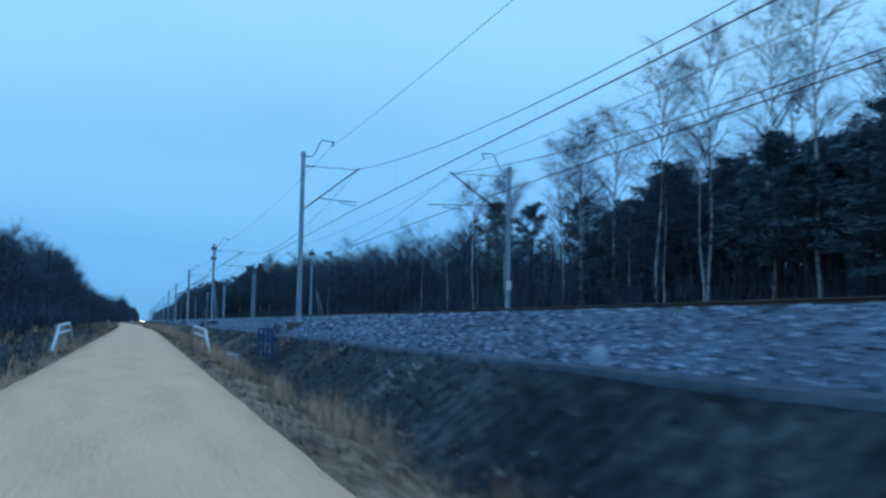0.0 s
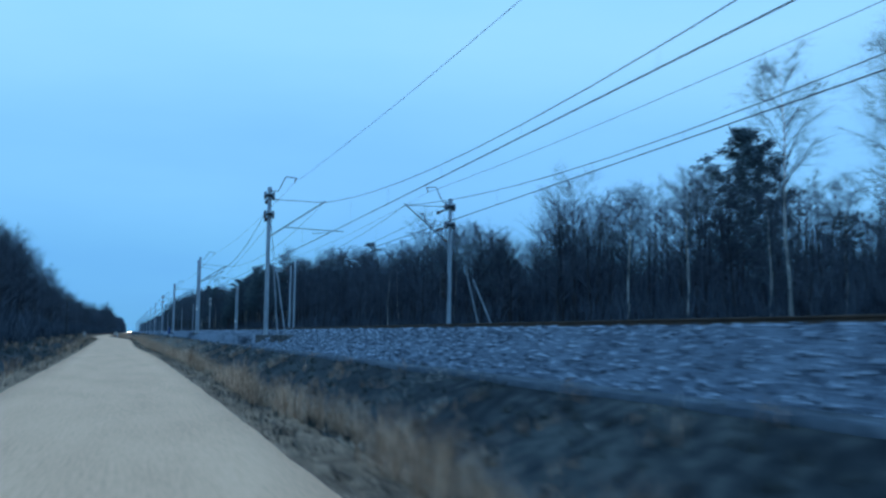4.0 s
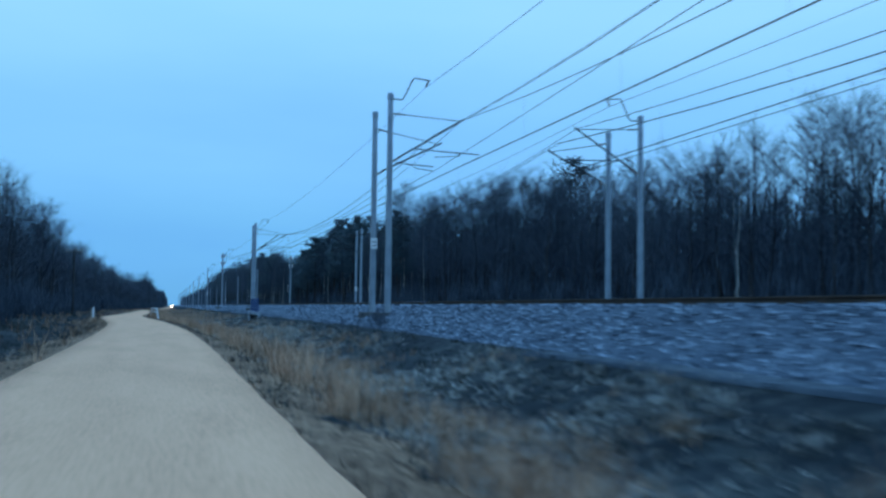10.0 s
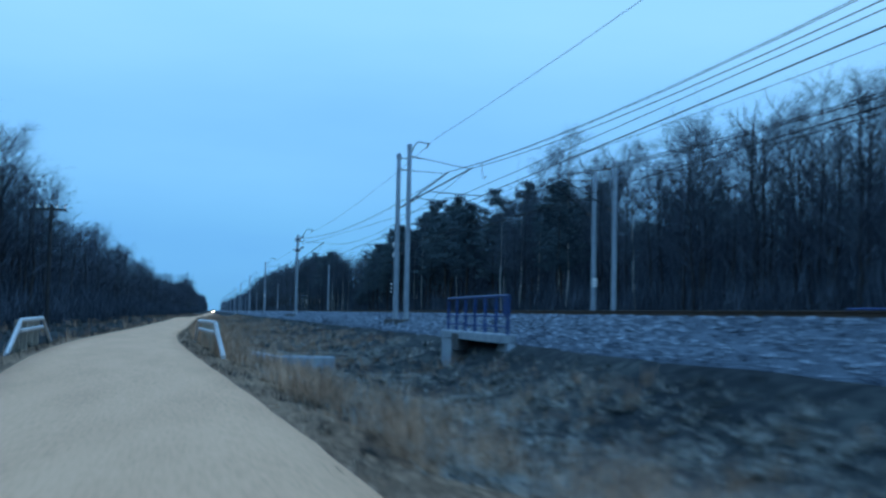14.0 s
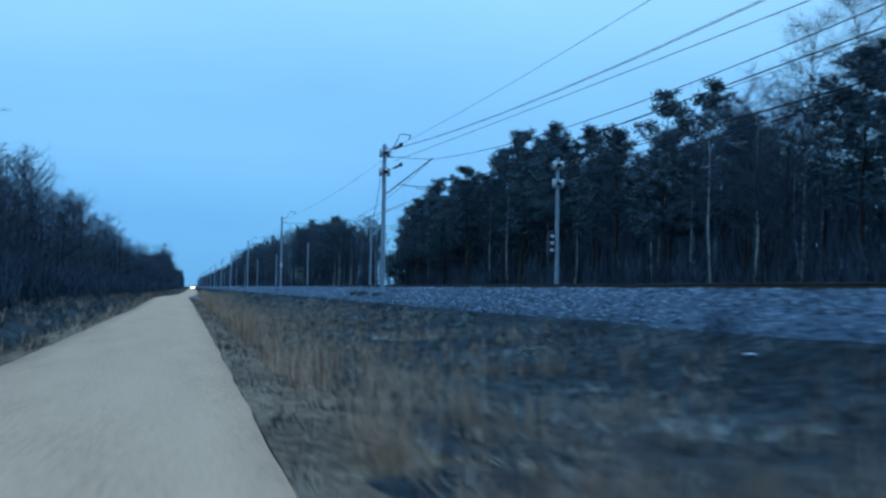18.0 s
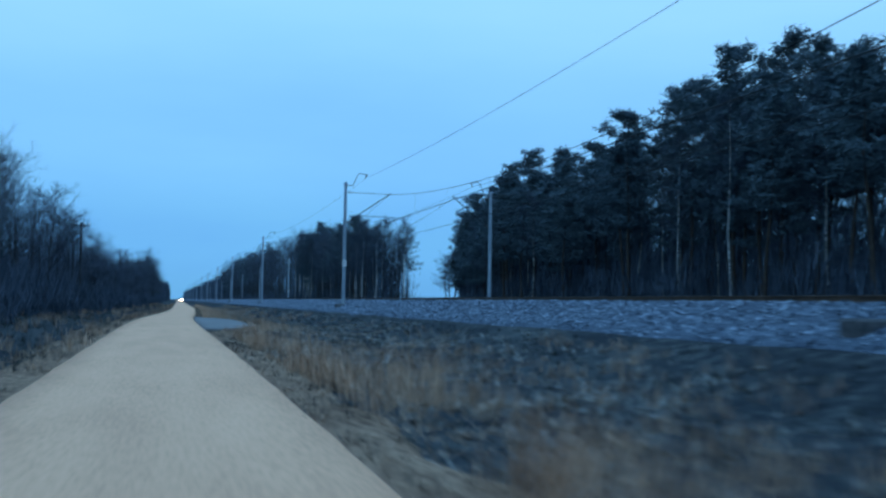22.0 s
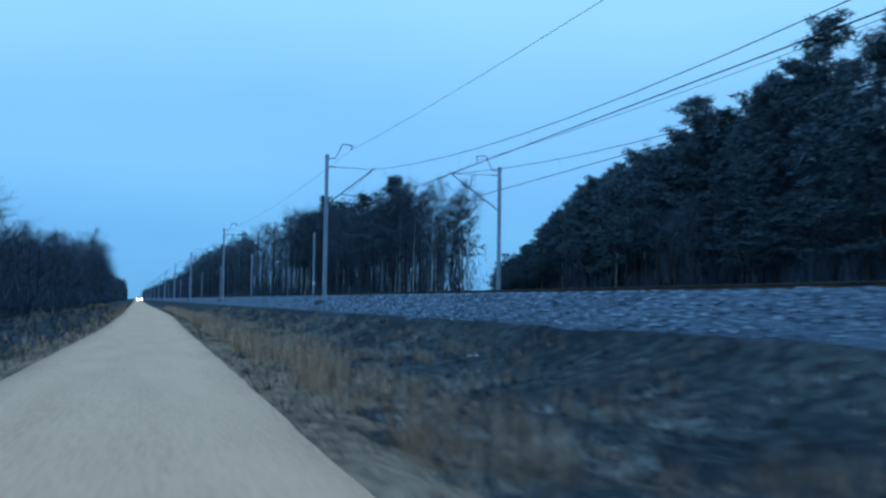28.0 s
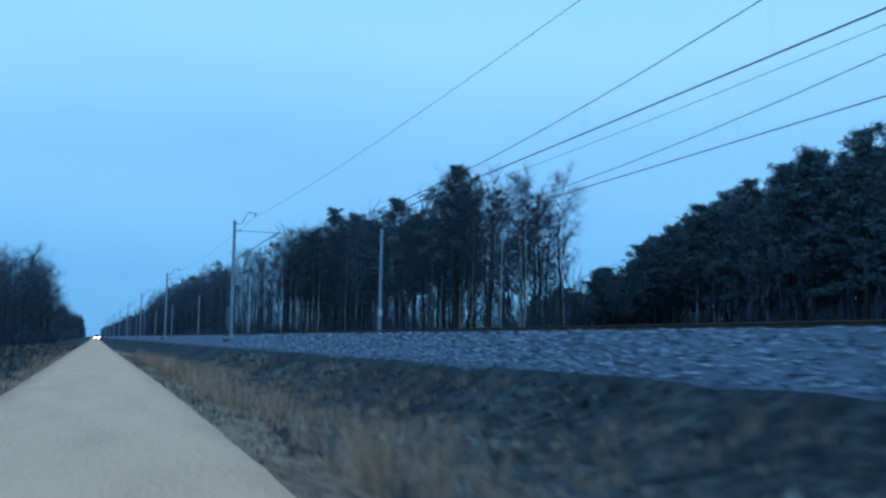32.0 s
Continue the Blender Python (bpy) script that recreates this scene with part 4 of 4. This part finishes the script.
while count < 900:
    ty = rnd.uniform(20, 1300) if rnd.random() < 0.4 else rnd.uniform(20, 700)
    tx = float(smooth_at(2, ty)) - rnd.uniform(10, 30)
    count += 1
    h = float(np.interp(ty, TOP_L[:, 0], TOP_L[:, 1])) * rnd.uniform(0.6, 0.95) * min(1.0, (float(smooth_at(2, ty)) - tx + 4) / 19)
    t, c = small_bare[rnd.randrange(3)]
    a = rnd.uniform(0, 6.28)
    fill["trunk"].put(t, tx, ty, h, a)
    fill["twig"].put(c, tx, ty, h, a)
fill["trunk"].done("wood_trunks", BARK, "dark trunks deep in the woods")
fill["twig"].done("wood_branches", TWIG, "tangle of bare branches deep in the woods")
fill["needle"].done("wood_needles", NEEDLE, "dark pine crowns deep in the woods")


def thicket(name, spots, mat, label, stems=34, spread=0.5, wide=0.05):
    """Bushes of many thin upright stems, joined."""
    v, f = [], []
    floors = ground_z([p[0] for p in spots], [p[1] for p in spots]) - 0.1
    for (x, y, h), z in zip(spots, floors.tolist()):
        for _ in range(stems):
            a, r = rnd.uniform(0, 6.283), rnd.random() ** 0.5
            bx, by = x + math.cos(a) * r * 0.5 * h * spread, y + math.sin(a) * r * 0.5 * h * spread
            z0 = z + rnd.random() ** 1.3 * 0.8 * h
            ln = rnd.uniform(0.35, 1.0) * min(h, 2.8)
            k, tilt = z0 - z + ln, ln * spread
            ex, ey = bx + rnd.uniform(-0.7, 0.7) * tilt, by + rnd.uniform(-0.7, 0.7) * tilt
            t = rnd.uniform(0, 3.14)
            wx, wy = math.cos(t) * wide, math.sin(t) * wide
            n = len(v)
            v += [(bx - wx, by - wy, z0), (bx + wx, by + wy, z0), (ex, ey, z + k)]
            f.append((n, n + 1, n + 2))
    return tagged(new(name, mesh(name, v, f, mat)), label, "undergrowth", kind="stuff")


spots = []
while len(spots) < 4600:
    ty = rnd.uniform(700, 1350) if len(spots) % 5 == 0 else rnd.uniform(10, 760)
    tx = rnd.uniform(37, 78) if ty < 495 else (ride_edge(ty) + rnd.uniform(0, 26) if rnd.random() < 0.6 and ty < 760 else rnd.uniform(43.5, 70))
    if right_wood(tx, ty):
        deep = tx - (38.5 if ty < 495 else (ride_edge(ty) if tx > ride_edge(ty) and ty < 760 else 43.5))
        spots.append((tx, ty, rnd.uniform(2.0, 5.0) if deep < 5 else rnd.uniform(5, 13) * top_of(tx, ty) / 20))
thicket("wood_undergrowth", spots, BRUSH, "dense dark leafless undergrowth in the wood", 66, 0.5, 0.055)
spots = []
while len(spots) < 2600:
    ty = rnd.uniform(10, 1200) if rnd.random() < 0.4 else rnd.uniform(10, 720)
    off = rnd.uniform(5.5, 26)
    spots.append((float(smooth_at(2, ty)) - off, ty, min(rnd.uniform(0.8, 2.2) + max(0, off - 7) * 0.55, 8.5)))
thicket("roadside_thicket", spots, BRUSH, "dense dark leafless bushes beside the road", 60, 0.75, 0.045)
spots = []
while len(spots) < 1500:
    ty = rnd.uniform(10, 600)
    tx = rnd.uniform(62, 92)
    if right_wood(tx, ty):
        spots.append((tx, ty, rnd.uniform(0.5, 0.82) * top_of(tx, ty)))
thicket("inner_thicket", spots, BRUSH, "tangled dark young trees deep in the wood", 60, 0.35, 0.11)
spots = []
for i in range(900):
    ty = 1250 + 2600 * rnd.random() ** 1.4
    if i % 2:
        spots.append((rnd.uniform(43.5, 62), ty, float(np.interp(ty, TOP_R[:, 0], TOP_R[:, 1])) * rnd.uniform(0.75, 1.0)))
    else:
        spots.append((float(smooth_at(2, min(ty, 1600))) - rnd.uniform(8, 30), ty, float(np.interp(ty, TOP_L[:, 0], TOP_L[:, 1])) * rnd.uniform(0.6, 0.9)))
thicket("far_woods", spots, BRUSH, "dark woods on both sides towards the horizon", 110, 0.35, 0.32)
thicket("ballast_weeds", [(9.3, 135.2, 0.7), (9.5, 136.3, 0.6), (9.4, 134.4, 0.5), (9.3, 196.6, 0.7), (9.2, 195.6, 0.5), (8.9, 300.5, 0.6), (9.1, 57.5, 0.8), (9.0, 56.6, 0.6)], BRUSH, "dry dark weeds growing in the ballast", 60, 1.4, 0.02)


# ---- guard rails at the two culverts ----
def guard_rail(name, a, b, near_foot, far_foot, label, post_mat, road_side):
    """Two box rails between a and b on posts, with ends bent down to the ground."""
    a, b, nf, ff = (Vector(p) for p in (a, b, near_foot, far_foot))
    e = thing(name, Matrix.Translation((a.x, a.y, float(ground_z(a.x, a.y)))), label, "guard rail", "guard rails")
    o = e.matrix_basis.translation
    along_dir = (b - a).normalized()
    out = Vector((-along_dir.y, along_dir.x, 0)) * road_side

    def beam(part_name, p, q, h0, h1, thick=0.045):
        sh = Shape()
        prof = [(0, 1), (0.6, 0.75), (0.6, 0.3), (0, 0.0), (-0.5, 0.3), (-0.5, 0.75)]
        vs = []
        for c, h in ((p, h0), (q, h1)):
            for u, v in prof:
                r = c - o + out * u * thick * 2 + Vector((0, 0, (v - 1) * h))
                vs.append(tuple(r))
        sh.add(vs, [(i, (i + 1) % 6, 6 + (i + 1) % 6, 6 + i) for i in range(6)] + [(5, 4, 3, 2, 1, 0), (6, 7, 8, 9, 10, 11)])
        part(part_name, sh, GALV, e)

    low = Vector((0, 0, -0.30))
    beam("top_rail", a, b, 0.14, 0.14)
    beam("lower_rail", a + low, b + low, 0.13, 0.13)
    beam("end_rail", nf, a, 0.20, 0.30, 0.05)
    beam("end_rail", b, ff, 0.16, 0.14)
    for i in range(4):
        p = a.lerp(b, (i + 0.35) / 3.7) - o - out * 0.12
        g = float(ground_z(p.x + o.x, p.y + o.y)) - o.z - 0.35
        part("post", Shape().box(p.x - 0.08, p.y - 0.08, g, p.x + 0.08, p.y + 0.08, a.z - o.z - 0.06, 0.015), post_mat, e, "pale square post")
    return e


guard_rail("guard_rail", (3.98, 38.7, 0.84), (3.79, 43.9, 0.94), (3.95, 35.0, -0.02), (3.72, 46.4, 0.05), "weathered galvanised guard rail with bent down ends", POST, 1)
guard_rail("guard_rail", (-1.60, 36.8, 0.92), (-1.53, 41.6, 1.00), (-1.62, 34.0, 0.0), (-1.5, 44.0, 0.1), "weathered galvanised guard rail with bent down ends", POST, -1)
guard_rail("guard_rail", (-0.37, 249.4, 1.16), (-0.91, 257.0, 1.14), (-0.17, 245.4, 0.32), (-1.05, 259.6, 0.35), "galvanised guard rail on pale square posts", POST, 1)
guard_rail("guard_rail", (-5.75, 248.6, 1.14), (-6.1, 255.0, 1.16), (-5.55, 245.6, 0.3), (-6.2, 257.6, 0.3), "galvanised guard rail on pale square posts", POST, -1)


def railing(x, y0, y1, z0, z1, posts, label, panel=False):
    e = thing("blue_railing", pose(x, y0, z0), label, "railing", "blue railings")
    n = y1 - y0
    h = z1 - z0
    for i in range(posts):
        y = n * i / (posts - 1)
        part("post", Shape().box(-0.04, y - 0.05, -0.12, 0.04, y + 0.05, h - 0.02, 0.01), BLUE, e)
    for k, u in enumerate((1.0, 0.42, 0.12)):
        part("handrail" if k == 0 else "bar", Shape().tube([(0, -0.12, h * u), (0, n + 0.12, h * u)], 0.045 if k == 0 else 0.03, 8), BLUE, e)
    if panel:
        part("end_panel", Shape().box(-0.03, -0.16, h * 0.45, 0.03, 0.5, h * 1.0, 0.01), BLUE, e, "bright blue end panel")
    return e


railing(6.72, 38.5, 43.5, -0.28, 0.88, 4, "dark blue painted steel railing over a ditch culvert", True)
railing(8.6, 248.9, 257.0, 1.0, 2.12, 7, "blue painted steel railing on a railway culvert", True)
railing(23.6, 245.0, 253.0, 1.0, 2.02, 7, "blue painted steel railing across the tracks on the railway culvert")

# ---- concrete of the culverts ----
culvert = thing("railway_culvert", pose(8.6, 253.0, 0.5), "pale concrete railway culvert with an edge beam", "culvert")
part("edge_beam", Shape().box(-0.25, -3.9, 0.12, 0.35, 4.2, 0.40, 0.04), CONCRETE, culvert)
part("abutment", Shape().add([(-0.30, 2.6, -1.4), (0.3, 2.6, -1.4), (0.3, 3.8, -1.4), (-0.30, 3.8, -1.4), (-0.22, 2.2, 0.10), (0.3, 2.2, 0.10), (0.3, 4.1, 0.10), (-0.22, 4.1, 0.10)], [(0, 3, 2, 1), (4, 5, 6, 7), (0, 1, 5, 4), (1, 2, 6, 5), (2, 3, 7, 6), (3, 0, 4, 7)]), CONCRETE, culvert, "pale battered abutment")
part("abutment", Shape().add([(0.02, -4.4, -1.3), (0.3, -4.4, -1.3), (0.3, -2.6, -1.3), (0.02, -2.6, -1.3), (0.02, -4.0, 0.10), (0.3, -4.0, 0.10), (0.3, -3.0, 0.10), (0.02, -3.0, 0.10)], [(0, 3, 2, 1), (4, 5, 6, 7), (0, 1, 5, 4), (1, 2, 6, 5), (2, 3, 7, 6), (3, 0, 4, 7)]), CONCRETE, culvert, "pale battered abutment")
part("bearing_block", Shape().box(-0.27, 1.3, -0.3, 0.2, 2.3, 0.3, 0.02), FOOTING, culvert, "dark bearing block")
# added dark panel, its colour gives the shade of the culvert opening
part("shade_panel", Shape().box(0.31, -3.8, -1.5, 0.45, 4.1, 0.11), FOOTING, culvert, "dark panel standing in for the shade under the beam")
hw = Shape().box(-0.2, -1.3, -1.0, 0.2, 1.3, 0.0, 0.05)
wall = solid("culvert_headwall", hw, CONCRETE, "low pale concrete headwall beside the road", "headwall", "culvert headwalls")
wall.matrix_basis = pose(2.5, 254.1, -0.06, 0, 0, 86)
copy_thing(wall, pose(5.05, 39.6, -0.2, 0, 0, 4))
copy_thing(wall, pose(1.15, 252.7, 0.08, 0, 0, 8))

stone = Shape().lathe([(0.14, -0.3), (0.17, 0.0), (0.18, 0.18), (0.14, 0.33), (0.06, 0.4), (0.0, 0.41)], sides=9)
tagged(solid("marker_stone", stone, CONCRETE, "squat pale marker stone on the ballast slope", "marker", smooth=True)).matrix_basis = pose(9.35, 12.3, float(bed_z(9.35, 12.3)) - 0.05)

# ---- service path on the bench of the bank ----
strip("service_path", np.arange(-60, 178, 2.0), lambda y: (8.38 + 0.03 * math.sin(y * 0.7), 9.0 + 0.05 * math.sin(y * 0.9)), lambda x, y: 0.46 + (x - 8.45) * 0.05, PATHWAY, "narrow grey trodden path along the foot of the ballast", "path", 3, 0.3, 0.0)

# ---- wooden pole line in the roadside wood ----
for px, py, ph in ((-11.9, 155.5, 11.0), (-10.9, 289.0, 8.2), (-13.5, 462.0, 10.0)):
    z = float(ground_z(px, py))
    e = thing("utility_pole", pose(px, py, z), "dark weathered wooden utility pole with a crossarm", "pole", "utility poles")
    part("pole", Shape().lathe([(0.15, -0.5), (0.14, 1.0), (0.11, ph - 0.2), (0.09, ph)], sides=10), BARK, e, smooth=True)
    part("crossarm", Shape().box(-0.95, -0.06, ph - 0.42, 0.95, 0.06, ph - 0.28, 0.01), BARK, e)
    for u in (-0.85, -0.35, 0.35, 0.85):
        part("insulator", Shape().lathe([(0.02, ph - 0.28), (0.05, ph - 0.2), (0.055, ph - 0.1), (0.03, ph - 0.06)], (u, 0, 0), 8), PORCELAIN, e)

# ---- the distant vehicle with its headlamps lit ----
vx, vy = 3.3, 950.0
vz = float(smooth_at(3, vy))
car = thing("van", pose(vx, vy, vz), "dark van far down the road with headlamps lit", "van")
part("body", Shape().add([(-0.95, 0, 0.35), (0.95, 0, 0.35), (0.95, 4.8, 0.35), (-0.95, 4.8, 0.35), (-0.95, 0, 1.05), (0.95, 0, 1.05), (-0.85, 1.3, 1.95), (0.85, 1.3, 1.95), (0.85, 4.8, 1.95), (-0.85, 4.8, 1.95)],
     [(0, 3, 2, 1), (0, 1, 5, 4), (4, 5, 7, 6), (6, 7, 8, 9), (2, 3, 9, 8), (1, 2, 8, 7, 5), (3, 0, 4, 6, 9)]), BODYPAINT, car)
part("windscreen", Shape().add([(-0.78, 0.24, 1.24), (0.78, 0.24, 1.24), (0.72, 1.12, 1.86), (-0.72, 1.12, 1.86)], [(0, 1, 2, 3)]), GLASS, car, "dark windscreen")
for u in (-0.7, 0.7):
    part("headlamp", Shape().lathe([(0.26, -0.05), (0.26, -0.02), (0.2, 0.02)], (u, -0.02, 0.8), 12, "y"), LAMP, car, "bright warm headlamp")
    for w in (0.9, 3.9):
        part("wheel", Shape().lathe([(0.2, -0.1), (0.34, -0.1), (0.34, 0.1), (0.2, 0.1)], (u * 1.2, w, 0.34), 14, "x"), RUBBER, car)


# ---- grass: tall dry tufts, low winter turf ----
def tufts(name, count, place, height, blades, mat, label, wide=0.012, splay=0.5):
    v, f = [], []
    r = np.random.default_rng(len(name))
    spots = []
    while len(spots) < count:
        spot = place(r)
        if spot is not None:
            spots.append(spot)
    floors = ground_z([p[0] for p in spots], [p[1] for p in spots]) - 0.04
    for (x, y, k), z in zip(spots, floors.tolist()):
        for _ in range(blades):
            h = height * k * r.uniform(0.4, 1.0)
            a, b = r.uniform(0, 6.283), r.uniform(0, 0.12 + 0.1 * height)
            bx, by = x + math.cos(a) * b, y + math.sin(a) * b
            lean = r.uniform(0.1, 1.0) * splay * h
            a2 = a + r.uniform(-0.9, 0.9)
            dx, dy = math.cos(a2), math.sin(a2)
            wx, wy = -dy * wide, dx * wide
            n = len(v)
            if height < 0.4:
                v += [(bx - wx, by - wy, z), (bx + wx, by + wy, z), (bx + dx * lean, by + dy * lean, z + h * 0.9)]
                f.append((n, n + 1, n + 2))
                continue
            v += [(bx - wx, by - wy, z), (bx + wx, by + wy, z), (bx + dx * lean * 0.35 + wx * 0.8, by + dy * lean * 0.35 + wy * 0.8, z + h * 0.65), (bx + dx * lean * 0.35 - wx * 0.8, by + dy * lean * 0.35 - wy * 0.8, z + h * 0.65), (bx + dx * lean, by + dy * lean, z + h * 0.97)]
            f += [(n, n + 1, n + 2, n + 3), (n + 3, n + 2, n + 4)]
    return tagged(new(name, mesh(name, v, f, mat)), label, "grass", kind="stuff")


def tall_place(r):
    y = r.uniform(-2, 560)
    xr = float(smooth_at(1, y) + layby(y))
    x = xr + 0.8 + (8.2 - xr) * r.uniform(0, 1) ** 1.9 * 0.9
    dense = 1.25 * float(bumps(x, y, 2.1, 7)) + np.interp(y, (0, 20, 30, 150, 200, 270, 380, 430, 560), (-0.4, -0.15, 0.2, 0.05, 0.1, 0.3, 0.35, 0.1, 0.25)) - 0.35 * ((x > 6.2) and y < 190)
    if dense < r.uniform(-0.2, 0.5):
        return None
    return x, y, (0.55 + 0.5 * max(0.0, dense)) * (1.0 if x < xr + 2.6 else 0.6) * (0.4 if 370 < y < 424 else 1.0)


def low_place(r):
    y = r.uniform(-2, 560)
    xr = float(smooth_at(1, y) + layby(y))
    return xr + 0.12 + (8.7 - xr) * r.uniform(0, 1) ** 1.25, y, r.uniform(0.6, 1.3)


def left_place(r):
    y = r.uniform(4, 640)
    return float(smooth_at(2, y)) - 0.15 - 7.5 * r.uniform(0, 1) ** 1.2, y, r.uniform(0.6, 1.4)


tufts("tall_dry_grass", 9000, tall_place, 0.95, 12, DRY, "tall tufts of dry tan grass on the verge", 0.0042, 0.6)
tufts("verge_turf", 17000, low_place, 0.24, 9, GREEN, "short dull winter turf between road and railway", 0.014, 0.9)
tufts("roadside_turf", 9000, left_place, 0.34, 8, GREEN, "rough winter grass along the road edge", 0.013, 0.8)
tufts("roadside_dry_grass", 1300, left_place, 0.55, 9, DRY, "dry tan grass along the road edge", 0.009, 0.7)


def litter_place(r):
    y = r.uniform(-2, 580)
    if r.random() < 0.65:
        return float(smooth_at(1, y) + layby(y)) - 0.06 + 3.9 * r.uniform(0, 1) ** 1.4, y, r.uniform(0.5, 1.4)
    return float(smooth_at(2, y)) + 0.06 - 2.0 * r.uniform(0, 1) ** 1.3, y, r.uniform(0.5, 1.4)


tufts("verge_litter", 40000, litter_place, 0.15, 9, LITTER, "flattened dry grass and litter along the road edges", 0.010, 2.2)


def pale_place(r):
    y = r.uniform(-2, 570)
    xr = float(smooth_at(1, y) + layby(y))
    x = xr + 0.9 + (8.5 - xr - 0.9) * r.uniform(0, 1)
    dense = float(bumps(x * 0.6, y * 0.5, 1.6, 11)) + np.interp(y, (0, 40, 140, 185, 205, 245, 262, 300, 400, 500), (-0.5, -0.4, -0.3, 0.0, 0.5, 0.5, 0.1, 0.0, -0.1, -0.05))
    return (x, y, r.uniform(0.6, 1.3)) if dense > r.uniform(-0.1, 0.4) else None


tufts("bleached_grass", 8500, pale_place, 0.26, 9, PALE, "matted patches of bleached pale winter grass", 0.013, 1.7)


def mat_place(r):
    y = r.uniform(205, 264) if r.random() < 0.6 else (r.uniform(140, 180) if r.random() < 0.5 else r.uniform(335, 400))
    xr = float(smooth_at(1, y) + layby(y))
    x = xr + 1.2 + (7.9 - xr - 1.2) * r.uniform(0, 1)
    return (x, y, r.uniform(0.6, 1.2)) if float(bumps(x * 0.5, y * 0.35, 1.7, 4)) > r.uniform(-0.6, 0.25) else None


tufts("matted_pale_grass", 9500, mat_place, 0.20, 9, PALE, "flattened pale grass on the open slope by the culvert", 0.014, 2.4)

# ---- scraps of litter on the verge and the passing place ----
for sx, sy, turn in ((6.88, 457.5, 20), (0.33, 390.4, 75), (7.9, 297.9, 40), (7.0, 483.3, 10), (5.6, 151.0, 60)):
    scrap = Shape()
    scrap.add([(0.16 * (i - 1.5) + 0.02 * math.sin(3 * j), 0.07 * (j - 1) + 0.02 * math.cos(2 * i), 0.03 + 0.025 * math.sin(2.3 * i + 1.7 * j)) for i in range(4) for j in range(3)]
              + [(0.16 * (i - 1.5) + 0.02 * math.sin(3 * j), 0.07 * (j - 1) + 0.02 * math.cos(2 * i), 0.022 + 0.025 * math.sin(2.3 * i + 1.7 * j)) for i in range(4) for j in range(3)],
              [(i * 3 + j, i * 3 + j + 3, i * 3 + j + 4, i * 3 + j + 1) for i in range(3) for j in range(2)] + [(12 + i * 3 + j, 13 + i * 3 + j, 16 + i * 3 + j, 15 + i * 3 + j) for i in range(3) for j in range(2)]
              + [(0, 1, 13, 12), (1, 2, 14, 13), (9, 21, 22, 10), (10, 22, 23, 11), (0, 12, 15, 3), (3, 15, 18, 6), (6, 18, 21, 9), (2, 5, 17, 14), (5, 8, 20, 17), (8, 11, 23, 20)])
    solid("paper_scrap", scrap, WHITE, "crumpled pale scrap of litter lying on the verge", "litter", "scraps of litter").matrix_basis = pose(sx, sy, float(max(ground_z(sx, sy), smooth_at(3, sy) - 0.01 if layby(sy) > 2 and sx < smooth_at(1, sy) + layby(sy) else -9)), 0, 0, turn)

# ---- jumper loop below the carrying wire ----
solid("jumper_loop", Shape().tube([(13.7, 271.3, 9.86), (13.7, 271.2, 9.2), (13.7, 271.0, 8.93), (13.7, 270.7, 8.86), (13.7, 270.45, 9.0)], 0.02, 6), GREYSTEEL, "short loop of jumper wire hanging from the carrying wire", "wire", "overhead wires")
